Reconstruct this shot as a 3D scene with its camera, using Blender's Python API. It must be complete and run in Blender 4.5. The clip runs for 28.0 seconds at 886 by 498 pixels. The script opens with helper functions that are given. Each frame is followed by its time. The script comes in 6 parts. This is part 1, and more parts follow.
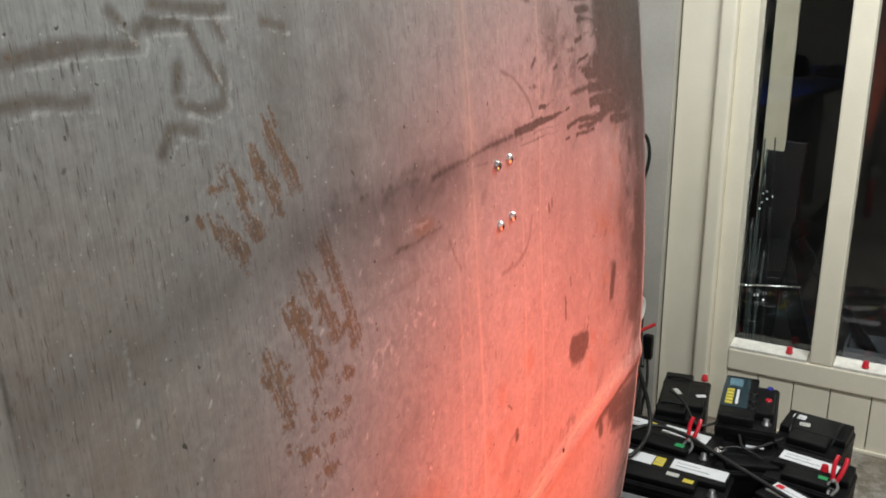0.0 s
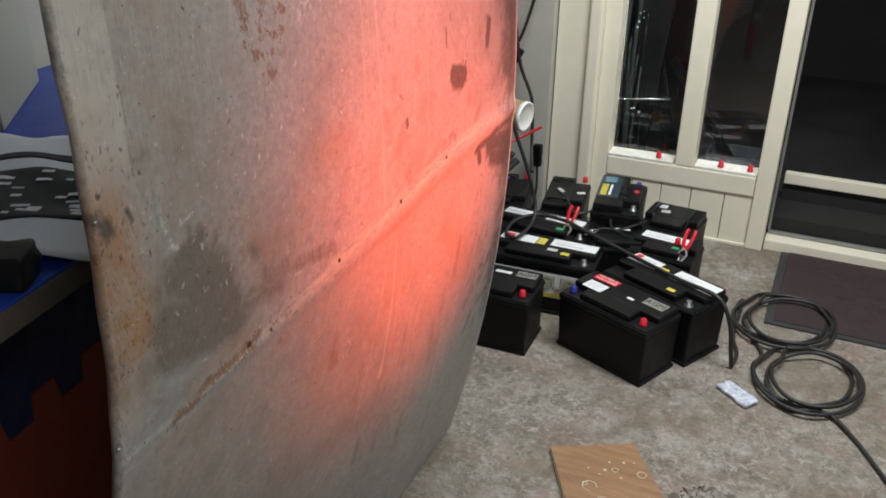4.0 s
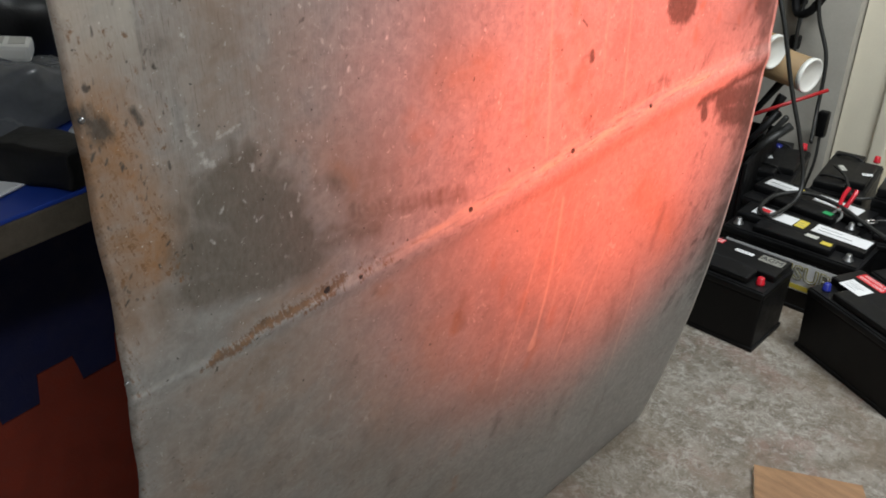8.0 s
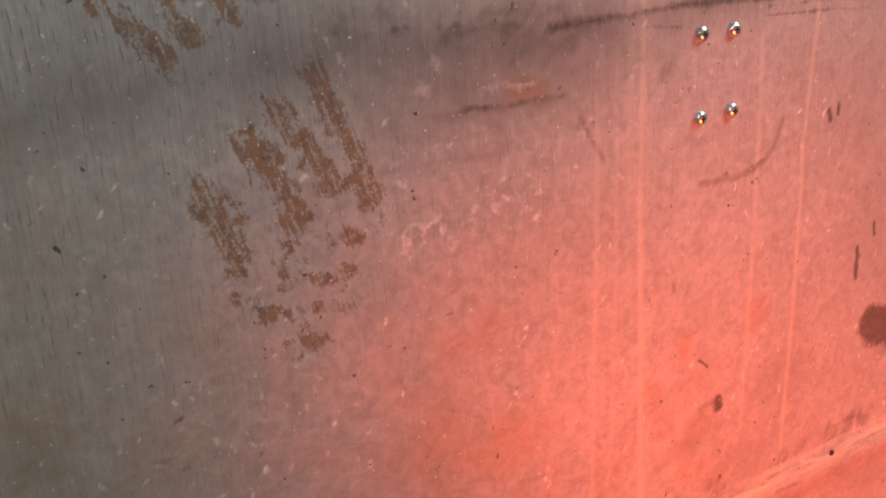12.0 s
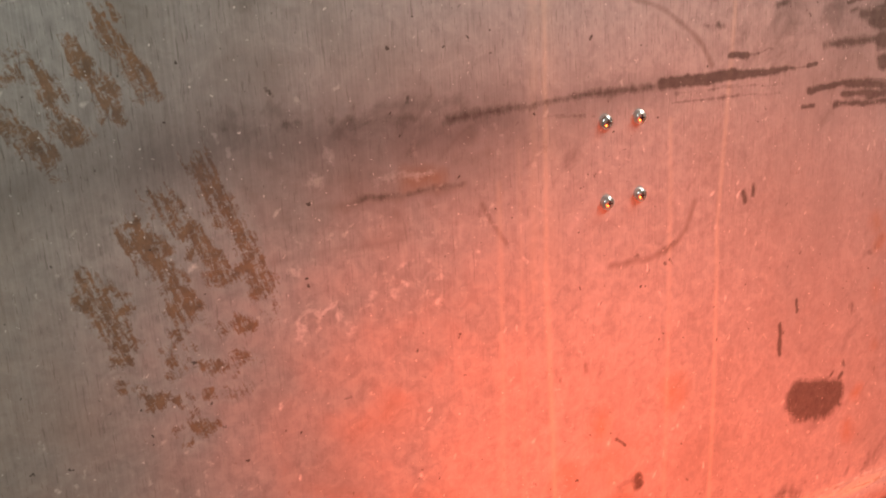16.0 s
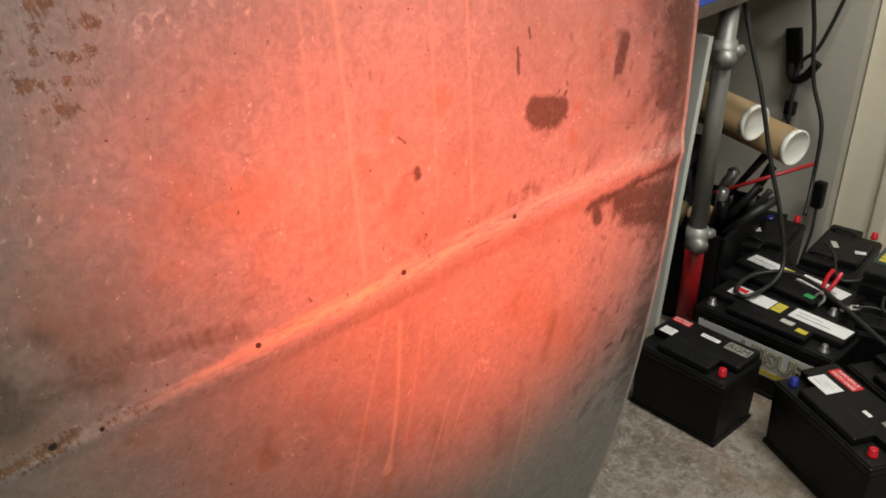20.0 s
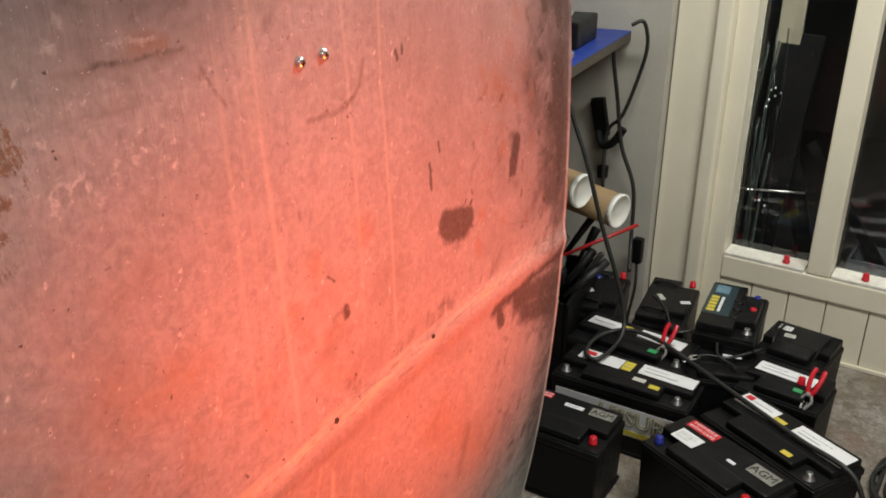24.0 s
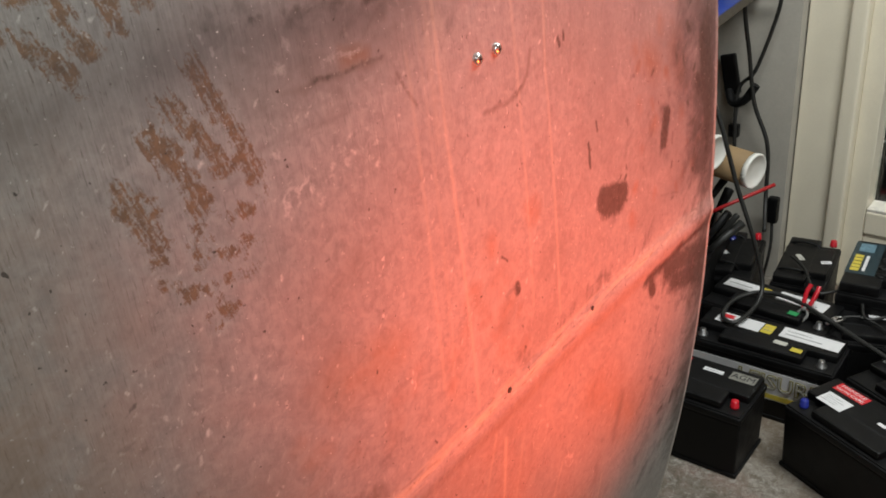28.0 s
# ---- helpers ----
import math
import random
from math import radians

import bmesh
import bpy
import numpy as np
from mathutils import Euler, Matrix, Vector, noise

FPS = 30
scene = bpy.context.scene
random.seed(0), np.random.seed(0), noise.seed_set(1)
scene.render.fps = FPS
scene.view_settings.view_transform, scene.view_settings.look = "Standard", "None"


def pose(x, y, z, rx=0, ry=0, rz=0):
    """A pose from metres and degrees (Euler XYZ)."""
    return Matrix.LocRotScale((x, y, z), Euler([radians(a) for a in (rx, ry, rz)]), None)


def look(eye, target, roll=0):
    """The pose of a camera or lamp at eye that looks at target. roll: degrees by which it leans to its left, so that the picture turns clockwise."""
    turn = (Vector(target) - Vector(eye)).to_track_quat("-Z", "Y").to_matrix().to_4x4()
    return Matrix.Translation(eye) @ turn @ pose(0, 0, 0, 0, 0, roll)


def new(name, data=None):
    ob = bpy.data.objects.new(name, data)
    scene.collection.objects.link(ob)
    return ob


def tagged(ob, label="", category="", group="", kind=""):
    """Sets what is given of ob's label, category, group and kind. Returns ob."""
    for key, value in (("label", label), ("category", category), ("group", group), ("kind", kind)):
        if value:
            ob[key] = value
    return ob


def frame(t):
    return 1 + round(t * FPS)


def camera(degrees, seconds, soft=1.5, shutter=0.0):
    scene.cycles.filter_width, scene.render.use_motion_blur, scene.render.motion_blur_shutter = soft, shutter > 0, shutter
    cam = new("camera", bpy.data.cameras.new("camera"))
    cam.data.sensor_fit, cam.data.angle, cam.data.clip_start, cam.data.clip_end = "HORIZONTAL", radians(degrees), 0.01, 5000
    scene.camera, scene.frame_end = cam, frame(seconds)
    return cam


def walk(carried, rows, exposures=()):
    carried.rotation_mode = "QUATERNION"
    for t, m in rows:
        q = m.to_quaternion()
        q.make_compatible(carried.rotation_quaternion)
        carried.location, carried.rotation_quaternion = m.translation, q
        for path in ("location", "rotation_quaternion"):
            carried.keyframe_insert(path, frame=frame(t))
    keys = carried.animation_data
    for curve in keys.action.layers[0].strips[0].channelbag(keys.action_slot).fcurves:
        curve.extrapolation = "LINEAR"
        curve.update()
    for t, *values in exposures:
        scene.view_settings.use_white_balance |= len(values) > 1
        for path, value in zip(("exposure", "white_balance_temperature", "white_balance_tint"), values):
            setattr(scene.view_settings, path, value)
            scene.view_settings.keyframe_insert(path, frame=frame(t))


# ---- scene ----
# the camera, hand-held, and its way along the panel
cam = camera(56.0, 28.0, soft=1.8)
PATH = [
    (0, (-0.011, 0.218, 1.46), (-1.012, 1.85, 0.883), -0.8),
    (0.5, (0.007, 0.184, 1.446), (-0.969, 1.799, 0.783), -1.4),
    (1, (0.068, 0.16, 1.421), (-0.931, 1.718, 0.664), -2.9),
    (1.5, (0.134, 0.128, 1.403), (-0.958, 1.612, 0.625), -3.1),
    (2, (0.178, 0.085, 1.396), (-0.912, 1.569, 0.614), -3.9),
    (2.5, (0.171, 0.032, 1.379), (-0.795, 1.587, 0.573), -2.5),
    (3, (0.167, -0.027, 1.374), (-0.699, 1.566, 0.531), -1.3),
    (3.5, (0.168, -0.061, 1.365), (-0.629, 1.563, 0.51), -0.3),
    (5.5, (0.196, -0.092, 1.342), (-0.546, 1.526, 0.432), 1.4),
    (6, (0.2, -0.065, 1.336), (-0.601, 1.508, 0.397), 0.2),
    (6.5, (0.191, -0.008, 1.325), (-0.673, 1.524, 0.374), 0.2),
    (7, (0.199, 0.077, 1.309), (-0.773, 1.528, 0.335), 0.6),
    (7.5, (0.207, 0.131, 1.295), (-0.912, 1.468, 0.316), -0.0),
    (8, (0.209, 0.156, 1.285), (-1.048, 1.361, 0.3), -0.0),
    (8.5, (0.182, 0.179, 1.274), (-1.17, 1.284, 0.299), 1.1),
    (9, (0.122, 0.269, 1.279), (-1.308, 1.278, 0.311), 1.8),
    (9.5, (0.063, 0.335, 1.282), (-1.451, 1.199, 0.301), 2.1),
    (10, (0.011, 0.382, 1.288), (-1.546, 1.183, 0.32), 0.2),
    (10.5, (0.038, 0.418, 1.324), (-1.576, 1.235, 0.473), -0.3),
    (11, (0.08, 0.456, 1.346), (-1.549, 1.302, 0.552), -0.1),
    (11.5, (0.098, 0.489, 1.358), (-1.589, 1.28, 0.631), -1.0),
    (12, (0.103, 0.503, 1.368), (-1.621, 1.255, 0.689), -2.0),
    (12.5, (0.098, 0.524, 1.374), (-1.631, 1.274, 0.704), -2.3),
    (13, (0.1, 0.547, 1.38), (-1.637, 1.288, 0.72), -3.1),
    (13.5, (0.102, 0.559, 1.383), (-1.653, 1.279, 0.749), -3.1),
    (15.5, (0.114, 0.558, 1.393), (-1.649, 1.302, 0.812), -1.8),
    (16, (0.131, 0.565, 1.395), (-1.623, 1.331, 0.816), -1.5),
    (16.5, (0.162, 0.574, 1.398), (-1.586, 1.347, 0.808), -1.3),
    (17, (0.188, 0.582, 1.397), (-1.536, 1.391, 0.784), -0.8),
    (17.5, (0.216, 0.59, 1.384), (-1.48, 1.426, 0.733), -0.3),
    (18, (0.248, 0.592, 1.376), (-1.418, 1.431, 0.654), -0.7),
    (18.5, (0.261, 0.57, 1.358), (-1.334, 1.505, 0.596), -0.8),
    (19, (0.273, 0.511, 1.348), (-1.227, 1.54, 0.517), -0.6),
    (19.5, (0.284, 0.464, 1.34), (-1.138, 1.544, 0.441), -0.1),
    (20, (0.296, 0.446, 1.338), (-1.078, 1.575, 0.422), -0.5),
    (20.5, (0.267, 0.446, 1.331), (-1.027, 1.665, 0.415), -1.1),
    (21, (0.217, 0.486, 1.341), (-1.133, 1.665, 0.453), -0.4),
    (21.5, (0.191, 0.497, 1.346), (-1.047, 1.821, 0.5), -1.0),
    (22, (0.159, 0.461, 1.352), (-0.855, 1.965, 0.509), -1.2),
    (22.5, (0.141, 0.447, 1.357), (-0.78, 2.013, 0.519), -0.0),
    (24.5, (0.117, 0.407, 1.378), (-0.99, 1.885, 0.61), -0.0),
    (25, (0.111, 0.401, 1.381), (-1.031, 1.856, 0.619), -0.3),
    (25.5, (0.108, 0.4, 1.384), (-1.056, 1.821, 0.593), -1.2),
    (26, (0.108, 0.398, 1.387), (-1.066, 1.807, 0.59), -1.6),
    (26.5, (0.107, 0.397, 1.394), (-1.099, 1.729, 0.516), -5.3),
    (27, (0.104, 0.396, 1.399), (-1.078, 1.717, 0.473), -5.0),
    (27.5, (0.107, 0.387, 1.406), (-1.069, 1.734, 0.51), -3.0),
    (28, (0.099, 0.354, 1.411), (-1.144, 1.667, 0.556), -5.1),
]
walk(cam, [(t, look(eye, target, roll)) for t, eye, target, roll in PATH], [(0.0, -0.12, 6300, 10), (1.0, -0.02, 6300, 10), (2.0, 0.06, 6200, 10), (6.0, 0.22, 6150, 10), (9.0, 0.16, 6150, 10), (10.0, 0.05, 6200, 10), (11.0, -0.50, 6250, 10), (12.0, -0.38, 6350, 10), (13.0, -0.33, 6600, 10), (16.0, -0.33, 7000, 10), (18.0, -0.32, 7700, 10), (20.0, -0.22, 7000, 10), (21.0, -0.26, 6800, 10), (22.5, -0.30, 6750, 10), (25.0, -0.18, 6700, 10), (28.0, -0.24, 6450, 10)])

# ---- light ----
world = bpy.data.worlds.new("night")
scene.world = world
world.use_nodes = True
world.node_tree.nodes["Background"].inputs["Color"].default_value = (0.5, 0.55, 0.65, 1)
world.node_tree.nodes["Background"].inputs["Strength"].default_value = 0.02


def lamp(name, kind, m, energy, color, **settings):
    data = bpy.data.lights.new(name, kind)
    data.energy, data.color = energy, color
    for key, value in settings.items():
        if key == "size":
            data.size = value
        elif key == "size_y":
            data.shape, data.size_y = "RECTANGLE", value
        elif key == "spot":
            data.spot_size, data.spot_blend = value
        elif key == "soft":
            data.shadow_soft_size = value
        elif key == "spread":
            data.spread = value
    ob = new(name, data)
    ob.matrix_world = m
    return ob


# a fluorescent batten on the ceiling, a second unseen one added as fill for the sheet's near side, and a red-glowing
# heater on the floor that throws its beam at the steel sheet
lamp("ceiling_light", "AREA", pose(0.20, 1.95, 2.44, 0, 0, 90), 56, (0.97, 1.0, 0.96), size=0.14, size_y=1.5)
lamp("ceiling_fill_rear", "AREA", pose(1.45, -0.35, 2.44), 28, (0.95, 0.99, 1.0), size=0.14, size_y=1.5)
lamp("heater_lamp", "SPOT", look((0.90, 1.25, 0.58), (-0.40, 1.13, 0.96)), 243, (1.0, 0.080, 0.011), spot=(radians(47), 1.0), soft=0.15)


# ---- materials ----
def shader(name):
    m = bpy.data.materials.new(name)
    m.use_nodes = True
    t = m.node_tree
    return m, t, t.nodes["Principled BSDF"]


def link(t, a, b):
    t.links.new(a, b)


def node(t, kind, **values):
    n = t.nodes.new(kind)
    for key, value in values.items():
        n.inputs[key.replace("_", " ")].default_value = value
    return n


def ramp(t, source, stops):
    n = t.nodes.new("ShaderNodeValToRGB")
    while len(n.color_ramp.elements) < len(stops):
        n.color_ramp.elements.new(0.5)
    for e, (at, c) in zip(n.color_ramp.elements, stops):
        e.position, e.color = at, (*c, 1) if len(c) == 3 else c
    link(t, source, n.inputs["Fac"])
    return n.outputs["Color"]


def mixed(t, fac, a, b, mode="MIX"):
    n = t.nodes.new("ShaderNodeMix")
    n.data_type, n.blend_type = "RGBA", mode
    for socket, v in ((n.inputs["Factor"], fac), (n.inputs["A"], a), (n.inputs["B"], b)):
        if hasattr(v, "links"):
            link(t, v, socket)
        else:
            socket.default_value = (*v, 1) if isinstance(v, tuple) else v
    return n.outputs["Result"]


def noise_of(t, scale, detail=4.0, rough=0.6, stretch=(1, 1, 1), distort=0.0):
    co = t.nodes.new("ShaderNodeTexCoord")
    mp = node(t, "ShaderNodeMapping", Scale=stretch)
    n = node(t, "ShaderNodeTexNoise", Scale=scale, Detail=detail, Roughness=rough, Distortion=distort)
    link(t, co.outputs["Object"], mp.inputs["Vector"])
    link(t, mp.outputs["Vector"], n.inputs["Vector"])
    return n.outputs["Fac"]


def bumped(t, bsdf, height, strength=0.3, distance=0.002):
    n = node(t, "ShaderNodeBump", Strength=strength, Distance=distance)
    link(t, height, n.inputs["Height"])
    link(t, n.outputs["Normal"], bsdf.inputs["Normal"])


def plain(name, color, rough=0.5, metal=0.0, vary=0.25, scale=18.0, bump=0.15, grain=160.0, spec=0.5):
    """A material whose colour drifts at two scales, with a fine bump."""
    m, t, b = shader(name)
    big, fine = noise_of(t, scale), noise_of(t, grain, 3)
    dark = tuple(c * (1 - vary) for c in color)
    light = tuple(min(1, c * (1 + vary)) for c in color)
    c = ramp(t, big, [(0.3, dark), (0.7, light)])
    c = mixed(t, 0.25, c, ramp(t, fine, [(0.35, dark), (0.65, light)]))
    link(t, c, b.inputs["Base Color"])
    link(t, ramp(t, big, [(0.3, (rough * 0.8,) * 3), (0.75, (min(1, rough * 1.2),) * 3)]), b.inputs["Roughness"])
    b.inputs["Metallic"].default_value = metal
    b.inputs["Specular IOR Level"].default_value = spec
    if bump:
        bumped(t, b, fine, bump, 0.001)
    return m


def floor_material():
    """Concrete with the remains of old paint: pale flakes, brown bare ground, reddish traces."""
    m, t, b = shader("worn_concrete")

    def band(source, lo, hi, top=1.0):
        return ramp(t, source, [(lo, (0, 0, 0)), (hi, (top,) * 3)])

    big, mid, fine = noise_of(t, 1.7, 5), noise_of(t, 20, 7, 0.72), noise_of(t, 75, 5, 0.75)
    flake, chip, worm = noise_of(t, 30, 6, 0.72, distort=0.5), noise_of(t, 62, 5, 0.7, distort=0.7), noise_of(t, 34, 5, 0.7, distort=1.0)
    c = ramp(t, mid, [(0.30, (0.085, 0.068, 0.050)), (0.46, (0.150, 0.126, 0.098)), (0.60, (0.205, 0.180, 0.148)), (0.75, (0.29, 0.265, 0.23))])
    c = mixed(t, band(noise_of(t, 9, 6, 0.7, distort=0.8), 0.47, 0.60, 0.55), c, (0.31, 0.285, 0.25))
    c = mixed(t, band(noise_of(t, 6, 4, 0.65), 0.52, 0.66, 0.55), c, (0.215, 0.120, 0.098))
    c = mixed(t, ramp(t, noise_of(t, 12, 6, 0.7, distort=0.8), [(0.38, (0.75,) * 3), (0.48, (0, 0, 0))]), c, (0.105, 0.082, 0.056))
    c = mixed(t, band(flake, 0.53, 0.62, 0.65), c, ramp(t, big, [(0.40, (0.27, 0.248, 0.215)), (0.60, (0.42, 0.395, 0.36))]))
    c = mixed(t, band(chip, 0.56, 0.64, 0.50), c, (0.40, 0.375, 0.335))
    c = mixed(t, ramp(t, chip, [(0.35, (0.70,) * 3), (0.43, (0, 0, 0))]), c, (0.085, 0.068, 0.050))
    where = band(noise_of(t, 4.5, 3, 0.6), 0.38, 0.58, 0.60)
    c = mixed(t, mixed(t, 1.0, where, ramp(t, worm, [(0.465, (0, 0, 0)), (0.495, (1, 1, 1)), (0.525, (0, 0, 0))]), "MULTIPLY"), c, (0.44, 0.41, 0.365))
    c = mixed(t, band(noise_of(t, 130, 4, 0.7), 0.58, 0.68, 0.40), c, (0.37, 0.35, 0.31))
    c = mixed(t, ramp(t, fine, [(0.32, (0.60,) * 3), (0.43, (0, 0, 0))]), c, (0.085, 0.070, 0.054))
    c = mixed(t, band(noise_of(t, 2.6, 5, 0.65), 0.46, 0.64, 0.60), c, (0.150, 0.112, 0.075))
    link(t, c, b.inputs["Base Color"])
    b.inputs["Roughness"].default_value = 0.66
    bumped(t, b, mixed(t, 0.5, flake, chip), 0.7, 0.004)
    return m


def steel_material():
    """Bare steel sheet: stains come from the mesh's own masks, broken up by fine noise."""
    m, t, b = shader("stained_bare_steel")

    def mask(name):
        n = t.nodes.new("ShaderNodeAttribute")
        n.attribute_name = name
        return n.outputs["Fac"]

    def math_of(kind, a, b2, c=None):
        n = t.nodes.new("ShaderNodeMath")
        n.operation = kind
        for k, v in enumerate((a, b2, c)):
            if v is None:
                continue
            if hasattr(v, "links"):
                link(t, v, n.inputs[k])
            else:
                n.inputs[k].default_value = v
        return n.outputs[0]

    def broken(name, source, amount):
        """A mask with its edge and body broken up by noise."""
        return math_of("ADD", mask(name), math_of("MULTIPLY", math_of("SUBTRACT", source, 0.5), amount))

    def grey(lo, hi, a=0.0, z=1.0):
        return [(lo, (a,) * 3), (hi, (z,) * 3)]

    def leaning(scale, stretch, lean, detail=3.0, distort=0.0):
        """Noise drawn out along a direction that leans from the upright."""
        co = t.nodes.new("ShaderNodeTexCoord")
        turn, draw = node(t, "ShaderNodeMapping", Rotation=(radians(lean), 0, 0)), node(t, "ShaderNodeMapping", Scale=stretch)
        n = node(t, "ShaderNodeTexNoise", Scale=scale, Detail=detail, Roughness=0.6, Distortion=distort)
        link(t, co.outputs["Object"], turn.inputs["Vector"])
        link(t, turn.outputs["Vector"], draw.inputs["Vector"])
        link(t, draw.outputs["Vector"], n.inputs["Vector"])
        return n.outputs["Fac"]

    blotch, mid = noise_of(t, 5, 5, 0.65), noise_of(t, 26, 5, 0.7, distort=0.6)
    fine, cell = noise_of(t, 140, 4, 0.7), noise_of(t, 85, 3, 0.62, distort=0.8)
    brush, tick = noise_of(t, 170, 3, 0.6, (1, 4, 0.10)), noise_of(t, 130, 3, 0.6, (1, 5, 0.55))
    grain = noise_of(t, 190, 4, 0.75, (1, 1.0, 0.45))
    wiped, curl = leaning(150, (1, 2.4, 0.28), -17.5), noise_of(t, 230, 3, 0.6, distort=1.6)
    swept = leaning(24, (1, 0.8, 1.6), -40, 5, 0.6)
    c = ramp(t, blotch, [(0.30, (0.285, 0.28, 0.265)), (0.50, (0.35, 0.35, 0.34)), (0.70, (0.43, 0.435, 0.425))])
    c = mixed(t, 0.30, c, ramp(t, mid, [(0.32, (0.24, 0.215, 0.185)), (0.55, (0.40, 0.38, 0.36)), (0.70, (0.50, 0.485, 0.465))]))
    c = mixed(t, 0.26, c, ramp(t, cell, [(0.36, (0.21, 0.195, 0.18)), (0.50, (0.37, 0.355, 0.34)), (0.66, (0.58, 0.555, 0.53))]))
    c = mixed(t, 0.16, c, ramp(t, fine, [(0.35, (0.18, 0.165, 0.15)), (0.65, (0.58, 0.555, 0.53))]))
    c = mixed(t, math_of("MULTIPLY", mask("lines"), 0.34), c, ramp(t, brush, [(0.32, (0.20, 0.19, 0.175)), (0.50, (0.37, 0.36, 0.345)), (0.68, (0.56, 0.55, 0.53))]))
    c = mixed(t, math_of("MULTIPLY", math_of("MULTIPLY", mask("lines"), 0.8), ramp(t, tick, grey(0.33, 0.40, 1.0, 0.0))), c, (0.10, 0.09, 0.075))
    c = mixed(t, math_of("MULTIPLY", mask("ochre"), ramp(t, mid, grey(0.3, 0.6, 0.35, 0.95))), c, (0.37, 0.185, 0.075))
    c = mixed(t, ramp(t, broken("dull", mixed(t, 0.3, mid, fine), 1.1), grey(0.22, 0.74, 0.0, 0.86)), c, ramp(t, grain, [(0.3, (0.125, 0.10, 0.078)), (0.7, (0.21, 0.18, 0.148))]))
    c = mixed(t, ramp(t, broken("pale", fine, 1.1), grey(0.30, 0.74, 0.0, 0.80)), c, (0.80, 0.78, 0.74))
    c = mixed(t, math_of("MULTIPLY", mask("rubbed"), ramp(t, mid, grey(0.3, 0.7, 0.20, 0.55))), c, (0.66, 0.61, 0.53))
    c = mixed(t, math_of("MULTIPLY", mask("run"), ramp(t, grain, grey(0.3, 0.6, 0.32, 0.66))), c, (0.62, 0.54, 0.43))
    # swage: pale rubbed steel, with some of its highlight painted in
    c = mixed(t, math_of("MULTIPLY", mask("worn"), ramp(t, leaning(60, (1, 0.22, 2.4), -3, 4, 0.5), grey(0.42, 0.66, 0.0, 0.85))), c, (0.64, 0.54, 0.38))
    c = mixed(t, math_of("MULTIPLY", mask("worn"), ramp(t, leaning(120, (1, 0.35, 1.6), -4, 3, 0.3), grey(0.60, 0.66, 0.0, 0.55))), c, (0.20, 0.14, 0.09))
    c = mixed(t, ramp(t, broken("rust", mixed(t, 0.5, wiped, curl), 2.8), grey(0.38, 0.76, 0.0, 0.82)), c, ramp(t, fine, [(0.3, (0.110, 0.052, 0.018)), (0.7, (0.275, 0.128, 0.044))]))
    c = mixed(t, ramp(t, broken("soot", mixed(t, 0.45, swept, mid), 2.2), grey(0.18, 0.70, 0.0, 0.93)), c, ramp(t, fine, [(0.3, (0.070, 0.064, 0.057)), (0.7, (0.150, 0.140, 0.128))]))
    c = mixed(t, math_of("MULTIPLY", mask("film"), ramp(t, mixed(t, 0.4, mid, cell), grey(0.30, 0.70, 0.50, 1.0))), c, (0.088, 0.079, 0.078))
    c = mixed(t, ramp(t, broken("dark", mixed(t, 0.5, grain, mid), 1.3), grey(0.34, 0.66, 0.0, 0.88)), c, ramp(t, fine, [(0.3, (0.045, 0.038, 0.032)), (0.7, (0.100, 0.088, 0.075))]))
    c = mixed(t, ramp(t, noise_of(t, 330, 2, 0.5), grey(0.71, 0.77, 0.0, 0.65)), c, (0.84, 0.82, 0.78))
    c = mixed(t, ramp(t, noise_of(t, 150, 2, 0.5), grey(0.235, 0.27, 0.85, 0.0)), c, (0.06, 0.05, 0.04))
    link(t, c, b.inputs["Base Color"])
    link(t, math_of("SUBTRACT", 0.30, math_of("MULTIPLY", mask("rust"), 0.34)), b.inputs["Metallic"])
    link(t, mixed(t, mask("worn"), ramp(t, mid, [(0.3, (0.60,) * 3), (0.7, (0.46,) * 3)]), (0.38, 0.38, 0.38)), b.inputs["Roughness"])
    bumped(t, b, mixed(t, 0.5, brush, cell), 0.10, 0.001)
    return m


def wood_material(name, a, b2, grain=(1, 14, 14)):
    m, t, b = shader(name)
    g, fine = noise_of(t, 5, 6, 0.6, grain, 0.4), noise_of(t, 60, 4, 0.6, grain)
    c = ramp(t, g, [(0.3, a), (0.7, b2)])
    c = mixed(t, 0.35, c, ramp(t, fine, [(0.3, a), (0.7, b2)]))
    link(t, c, b.inputs["Base Color"])
    b.inputs["Roughness"].default_value = 0.6
    bumped(t, b, fine, 0.25, 0.001)
    return m


def glass_material():
    m, t, b = shader("window_glass")
    b.inputs["Base Color"].default_value = (0.95, 0.97, 0.96, 1)
    b.inputs["Roughness"].default_value = 0.02
    b.inputs["Transmission Weight"].default_value = 1.0
    b.inputs["IOR"].default_value = 1.5
    return m


CONCRETE = floor_material()
STEEL = steel_material()
GLASS = glass_material()
CREAM = plain("cream_gloss_paint", (0.80, 0.74, 0.60), 0.42, vary=0.06, scale=5, bump=0.06)
SILL_WHITE = plain("flaking_white_paint", (0.72, 0.69, 0.62), 0.55, vary=0.18, scale=40, bump=0.4)
RENDER_GREY = plain("grey_wall_render", (0.45, 0.425, 0.375), 0.85, vary=0.12, scale=6, bump=0.3)
CEILING_WHITE = plain("ceiling_paint", (0.62, 0.61, 0.57), 0.8, vary=0.06, scale=3)
# near-black colour stands for the missing light in the room beyond
UNLIT_ROOM = plain("unlit_room_black", (0.014, 0.013, 0.012), 0.9, vary=0.3, scale=4)
BLACK_PLASTIC = plain("black_battery_plastic", (0.0045, 0.0045, 0.005), 0.50, vary=0.4, scale=25, bump=0.3, grain=260, spec=0.24)
